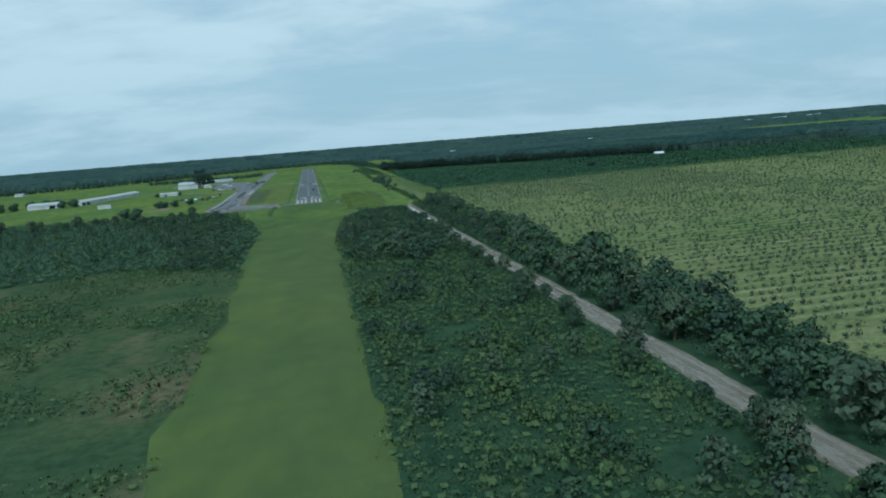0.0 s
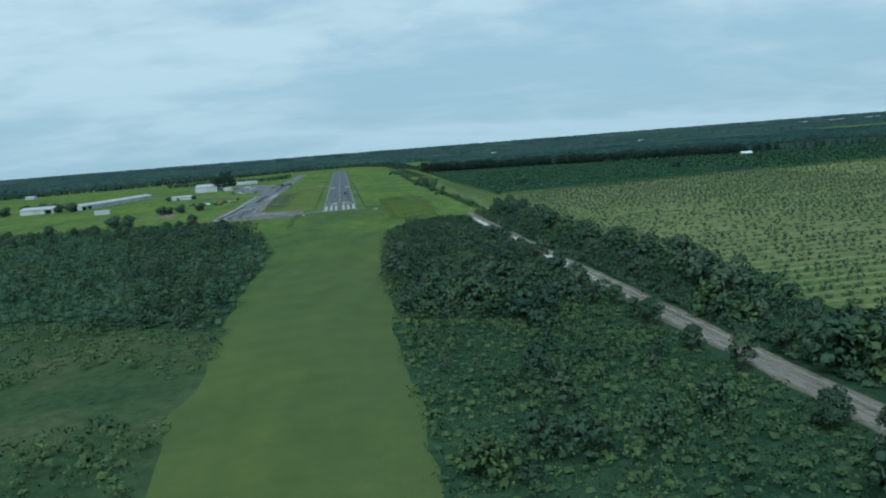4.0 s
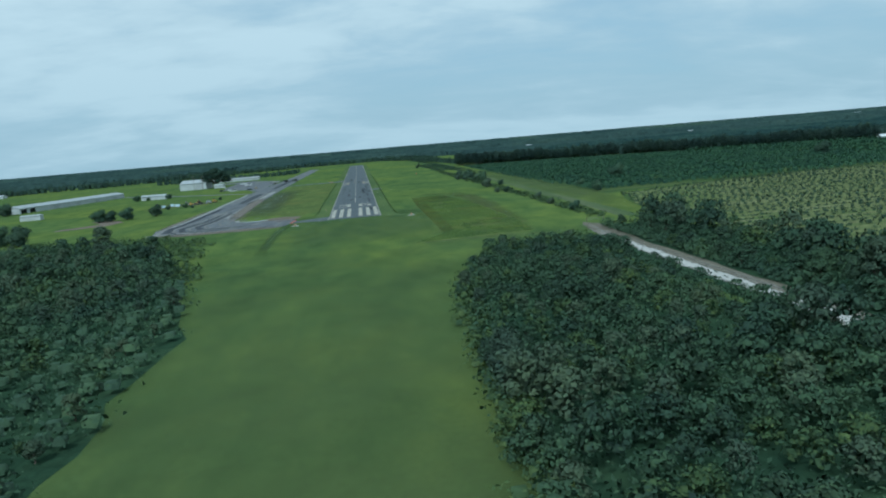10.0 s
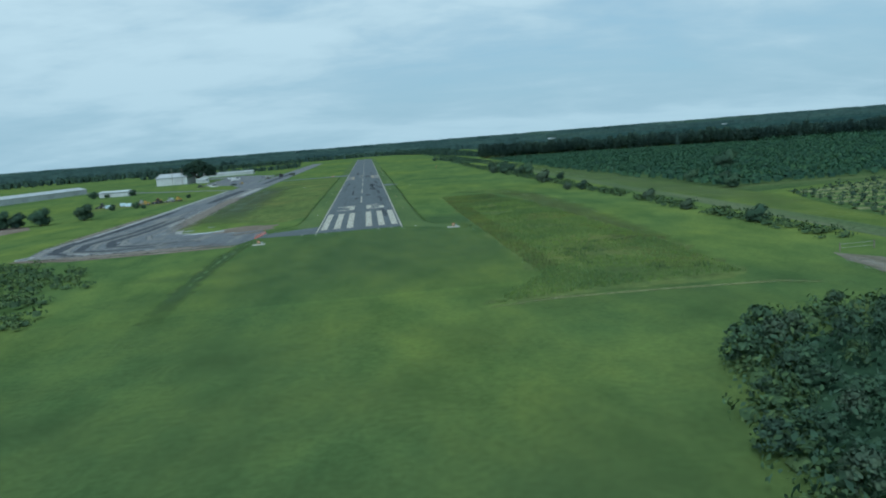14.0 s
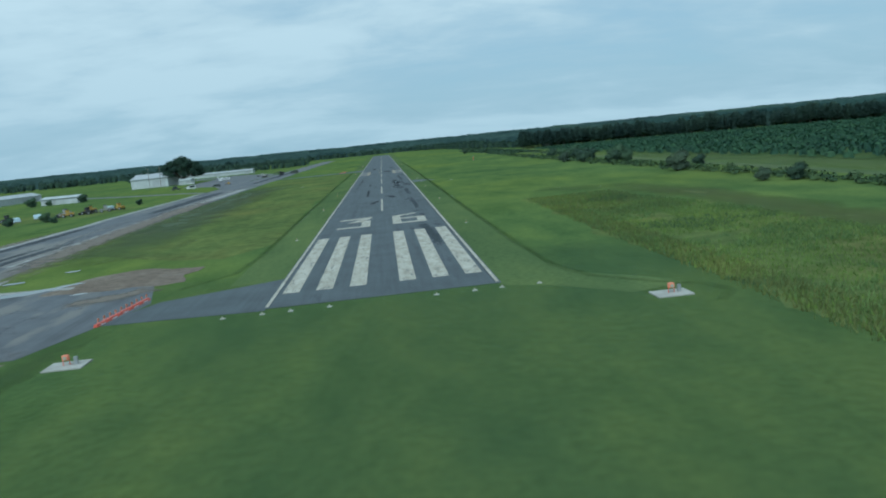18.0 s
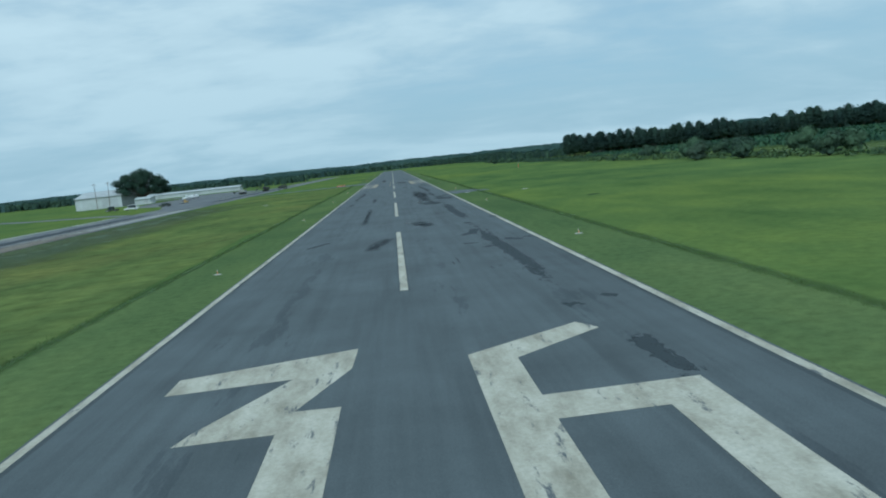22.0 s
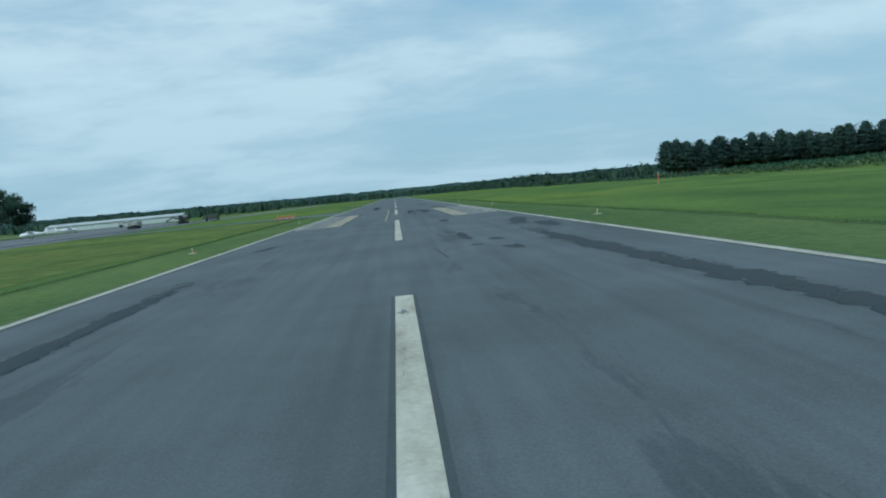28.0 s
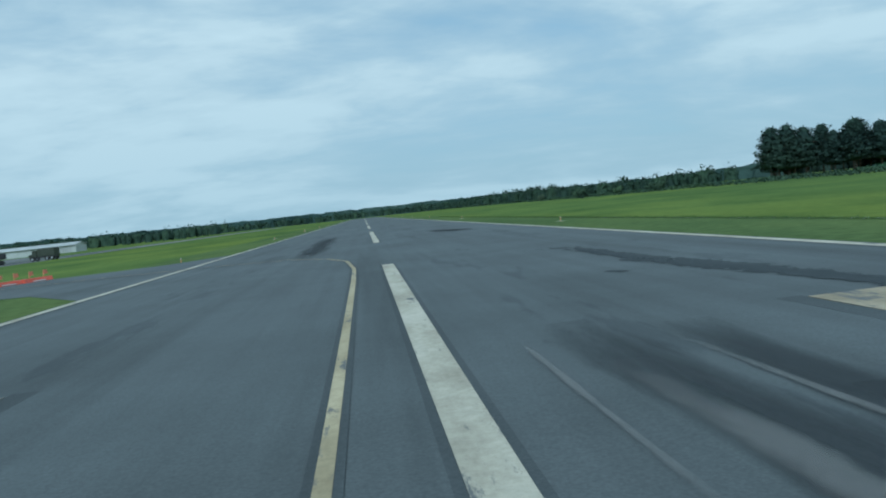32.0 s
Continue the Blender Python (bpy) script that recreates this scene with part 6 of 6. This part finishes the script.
rows = []
for y in np.arange(30, 525, 7.4):
    x = np.arange(114, 330, 3.6) + rng.uniform(0, 3.6)
    rows.append(np.stack([x + rng.normal(0, 0.3, len(x)), np.full(len(x), y) + rng.normal(0, 0.3, len(x))], 1))
gr = np.vstack(rows)
gr = gr[inside(gr, GROVE)]
gr = gr[rng.random(len(gr)) > 0.04 + 0.3 * np.maximum(0, low_noise(gr, 0.03, 2.0))]
clump_stuff("citrus_grove", "rows of dense dark green mature citrus trees", gr, rng.uniform(2.6, 4.2, len(gr)) * (1.0 - 0.5 * np.clip((gr[:, 1] - 320) / 60, 0, 1)), rng.uniform(2.0, 2.7, len(gr)), 18, 0.5, LEAF_CITRUS, 9, "orchard", 0.62, 0.7)
rows = []
for y in np.arange(34, 525, 7.4):
    x = np.arange(330, 756, 4.4) + rng.uniform(0, 4.4)
    rows.append(np.stack([x + rng.normal(0, 0.4, len(x)), np.full(len(x), y) + rng.normal(0, 0.3, len(x))], 1))
gr = np.vstack(rows)
gr = gr[inside(gr, GROVE)]
clump_stuff("citrus_grove_far", "far rows of dense dark green mature citrus trees", gr, rng.uniform(2.8, 4.2, len(gr)), rng.uniform(2.2, 3.0, len(gr)), 9, 1.0, LEAF_CITRUS, 10, "orchard", 0.62)

# ---- pines and far woods ----
pine_a = pine("pine_tree", 31, 15.0, "tall dark pine at the edge of the plantation", "pines")
pine_b = pine("pine_tree", 32, 13.2, "tall dark pine at the edge of the plantation", "pines")
pine_c = pine("pine_tree", 33, 11.5, "slender dark pine at the edge of the plantation", "pines")
pines = [pine_a, pine_b, pine_c]
for p in pines:
    spare[id(p)] = True
PINE_FRONT = [(118, 550), (200, 520), (300, 450), (400, 370), (470, 322), (760, 305)]
for k in range(150):
    u = 4.2 * (k / 150) ** 1.2
    (x0, y0), (x1, y1) = PINE_FRONT[int(u)], PINE_FRONT[int(u) + 1]
    f = u - int(u)
    plant(pines[rng.integers(3)], x0 + (x1 - x0) * f + rng.normal(0, 0.8), y0 + (y1 - y0) * f + rng.uniform(0, 7), rng.uniform(1.0, 1.2), rng.uniform(0, 360), 0.87)
for k in range(34):
    plant(pines[rng.integers(3)], 118 + 0.82 * k + rng.uniform(0, 9), 552 + 1.3 * k, rng.uniform(0.95, 1.15), rng.uniform(0, 360), 0.8)


def tree_band(name, label, line, depth, spacing, h0, h1, per, size, leaf, seed):
    """A belt of trees along a line of points."""
    r = np.random.default_rng(seed)
    pts = []
    for (x0, y0), (x1, y1) in zip(line, line[1:]):
        n = max(2, int(math.hypot(x1 - x0, y1 - y0) / spacing))
        for row in range(max(1, int(depth / spacing))):
            t = (np.arange(n) + r.uniform(-0.4, 0.4, n)) / n
            pts.append(np.stack([x0 + (x1 - x0) * t + r.normal(0, spacing * 0.3, n), y0 + (y1 - y0) * t + row * spacing + r.normal(0, spacing * 0.3, n)], 1))
    pts = np.vstack(pts)
    hs = r.uniform(h0, h1, len(pts)) * (1 + 0.25 * low_noise(pts, 0.02, seed))
    return clump_stuff(name, label, pts, hs, hs * r.uniform(0.3, 0.45, len(pts)), per, size, leaf, seed, "wood", core=0.85)


tree_band("pine_wood", "dark dense pine plantation behind its front row", [(146, 549)] + [(x + 6, y + 7) for x, y in PINE_FRONT[1:]], 40, 5.0, 11.8, 13.2, 44, 0.6, NEEDLE, 51)
tree_band("east_tree_line", "low uneven line of dark trees behind the pines", [(132, 610), (122, 800)], 24, 5.0, 3.5, 8.5, 34, 0.6, LEAF_OAK, 55)
tree_band("east_tree_line", "uneven line of dark trees east of the runway", [(120, 800), (108, 1050), (60, 1260)], 24, 5.0, 4.5, 11.5, 40, 0.7, LEAF_OAK, 52)
tree_band("north_tree_line", "dark tree line beyond the runway's far end", [(80, 1265), (0, 1275), (-120, 1240), (-260, 1120)], 26, 7.0, 6.5, 11.5, 36, 0.9, LEAF_OAK, 53)
tree_band("hangar_tree_line", "uneven dark trees behind the long hangar", [(-290, 810), (-190, 780), (-118, 776), (-84, 815)], 14, 5.0, 6.8, 10.2, 38, 0.6, LEAF_OAK, 56)
tree_band("west_tree_line", "dark tree line beyond the hangars", [(-240, 1120), (-330, 1020), (-420, 960), (-640, 880), (-1000, 800), (-1700, 660)], 26, 7.5, 10, 14.5, 34, 0.95, LEAF_OAK, 54)


def canopy(name, label, x0, x1, y0, y1, step, h, gap, seed, leaf=HAZY_CANOPY):
    """Far woods seen from above as one bumpy canopy, sinking below the ground where there are clearings."""
    r = np.random.default_rng(seed)
    xs, ys = np.arange(x0, x1 + step, step), np.arange(y0, y1 + step, step)
    gx, gy = np.meshgrid(xs, ys)
    gx, gy = gx + r.uniform(-0.35, 0.35, gx.shape) * step, gy + r.uniform(-0.35, 0.35, gy.shape) * step
    z = h * r.uniform(0.62, 1.12, gx.shape)
    flat = np.stack([gx.ravel(), gy.ravel()], 1)
    nz = low_noise(flat, 0.0016, seed).reshape(gx.shape) + 0.5 * low_noise(flat, 0.005, seed + 3.3).reshape(gx.shape)
    z = np.where(nz > gap, -4.0, z)
    z[0, :] = z[-1, :] = -4
    z[:, 0] = z[:, -1] = -4
    k = len(xs)
    i = (np.arange(len(ys) - 1)[:, None] * k + np.arange(k - 1)[None, :]).ravel()
    f = np.stack([i, i + 1, i + k + 1, i + k], 1)
    return tagged(part(name, mesh_np(name, np.stack([gx.ravel(), gy.ravel(), z.ravel()], 1), f, leaf), leaf), label, "wood", kind="stuff")


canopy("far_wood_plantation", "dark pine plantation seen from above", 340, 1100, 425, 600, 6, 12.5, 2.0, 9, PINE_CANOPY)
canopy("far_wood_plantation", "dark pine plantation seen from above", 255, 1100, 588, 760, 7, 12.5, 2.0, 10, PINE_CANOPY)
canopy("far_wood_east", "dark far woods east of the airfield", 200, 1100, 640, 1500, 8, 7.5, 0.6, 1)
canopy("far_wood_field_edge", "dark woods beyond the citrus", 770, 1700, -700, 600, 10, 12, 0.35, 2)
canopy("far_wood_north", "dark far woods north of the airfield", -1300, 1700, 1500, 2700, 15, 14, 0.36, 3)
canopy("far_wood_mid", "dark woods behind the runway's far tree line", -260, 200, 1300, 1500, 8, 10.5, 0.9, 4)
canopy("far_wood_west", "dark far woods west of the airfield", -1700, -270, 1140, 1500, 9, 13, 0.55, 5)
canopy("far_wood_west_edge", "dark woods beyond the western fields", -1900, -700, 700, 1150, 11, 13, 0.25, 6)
canopy("horizon_wood", "woods on the horizon with haze blue in their colour", -3400, 4300, 2700, 4400, 34, 24, 0.45, 7)
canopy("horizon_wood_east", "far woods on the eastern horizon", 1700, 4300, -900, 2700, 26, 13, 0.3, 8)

# ---- long grass ----
def blades(name, label, pts, h, w, seed, material=REED, per=5):
    r = np.random.default_rng(seed)
    i = np.repeat(np.arange(len(pts)), per)
    n = len(i)
    base = np.stack([pts[i, 0] + r.normal(0, w, n), pts[i, 1] + r.normal(0, w, n), np.zeros(n)], 1)
    a = r.uniform(0, 2 * math.pi, n)
    hh = h * r.uniform(0.5, 1.2, n)
    side = np.stack([np.cos(a), np.sin(a), np.zeros(n)], 1) * (0.1 * hh / h + 0.05)[:, None] * h
    tip = base + np.stack([r.normal(0, 0.3, n) * hh, r.normal(0, 0.3, n) * hh, hh], 1)
    v = np.stack([base - side, base + side, tip], 1).reshape(-1, 3)
    ob = part(name, mesh_np(name, v, np.arange(3 * n).reshape(-1, 3), material), material)
    return tagged(ob, label, "grass", kind="stuff")


MEADOW = [(18, -103), (29, -86), (29.5, -40), (30, 40), (31, 84), (48, 88), (54, 40), (55, 0), (57, -62), (55, -98), (36, -99)]
mp = scatter(rng, MEADOW, 0.75)
mp = mp[low_noise(mp, 0.09, 3.0) + 0.4 * low_noise(mp, 0.4, 1.0) > -0.3]
blades("meadow_grass", "tall yellow-green rough grass tufts", mp, 0.4, 0.24, 61)
wp = scatter(rng, MEADOW, 1.1)
wn_ = low_noise(wp, 0.06, 13.0) + 0.5 * low_noise(wp, 0.25, 4.0)
blades("meadow_weeds", "low pale green weeds in the rough meadow", wp[wn_ > 0.0], 0.5, 0.4, 71, WEED, 12)
blades("meadow_dark_weeds", "low green weeds in the rough meadow", wp[wn_ < -0.5], 0.45, 0.35, 72, SHRUB, 9)
sp = np.vstack([scatter(rng, [(29, -84), (33, -80), (34, -20), (35, 84), (31, 86), (29.5, 30)], 0.7), scatter(rng, [(36, 40), (50, 44), (49, 86), (34, 84)], 0.9)])
blades("seeding_grass", "brownish seeding grass along the meadow's rim", sp, 0.55, 0.25, 73, SEED_GRASS, 4)


def grass_line(pts_line, seed):
    """Uncut grass along a line of points."""
    pts = []
    for (x0, y0), (x1, y1) in zip(pts_line, pts_line[1:]):
        n = max(2, int(math.hypot(x1 - x0, y1 - y0) / 0.12))
        t = np.linspace(0, 1, n, endpoint=False)
        yy = y0 + (y1 - y0) * t
        pts.append(np.stack([x0 + (x1 - x0) * t + 0.35 * np.sin(yy * 0.05) + rng.normal(0, 0.13, n), yy + rng.normal(0, 0.1, n)], 1))
    tagged(smear("mown_edge", pts_line, 0.55, LUSH_BAND, None, 0.0275, 1.5), "dark lush strip at the edge of the mown verge", "ground", kind="structure")
    blades("verge_grass_line", "dark line of uncut grass at the edge of the mown verge", np.vstack(pts), 0.12, 0.26, seed, EDGE_GRASS, 5)


grass_line([(26, -17), (28.2, -14), (27.5, -11), (24, -7.5), (20, -2), (18, 6), (17.4, 30), (17.4, 300), (16.5, 520)], 62)
grass_line([(-24, 16), (-19, 24), (-17.8, 40), (-17.8, 200), (-17.0, 380)], 63)
grass_line([(-47, 269), (-40, 266), (-29, 257), (-22, 260), (-17, 262)], 64)
tagged(smear("cut_edge", [(16, -105), (27, -103), (40, -104), (56, -106), (63, -111)], 0.9, STRAW_BAND, None, 0.0285, 1.0), "pale straw along the edge of the mown strip", "ground", kind="structure")
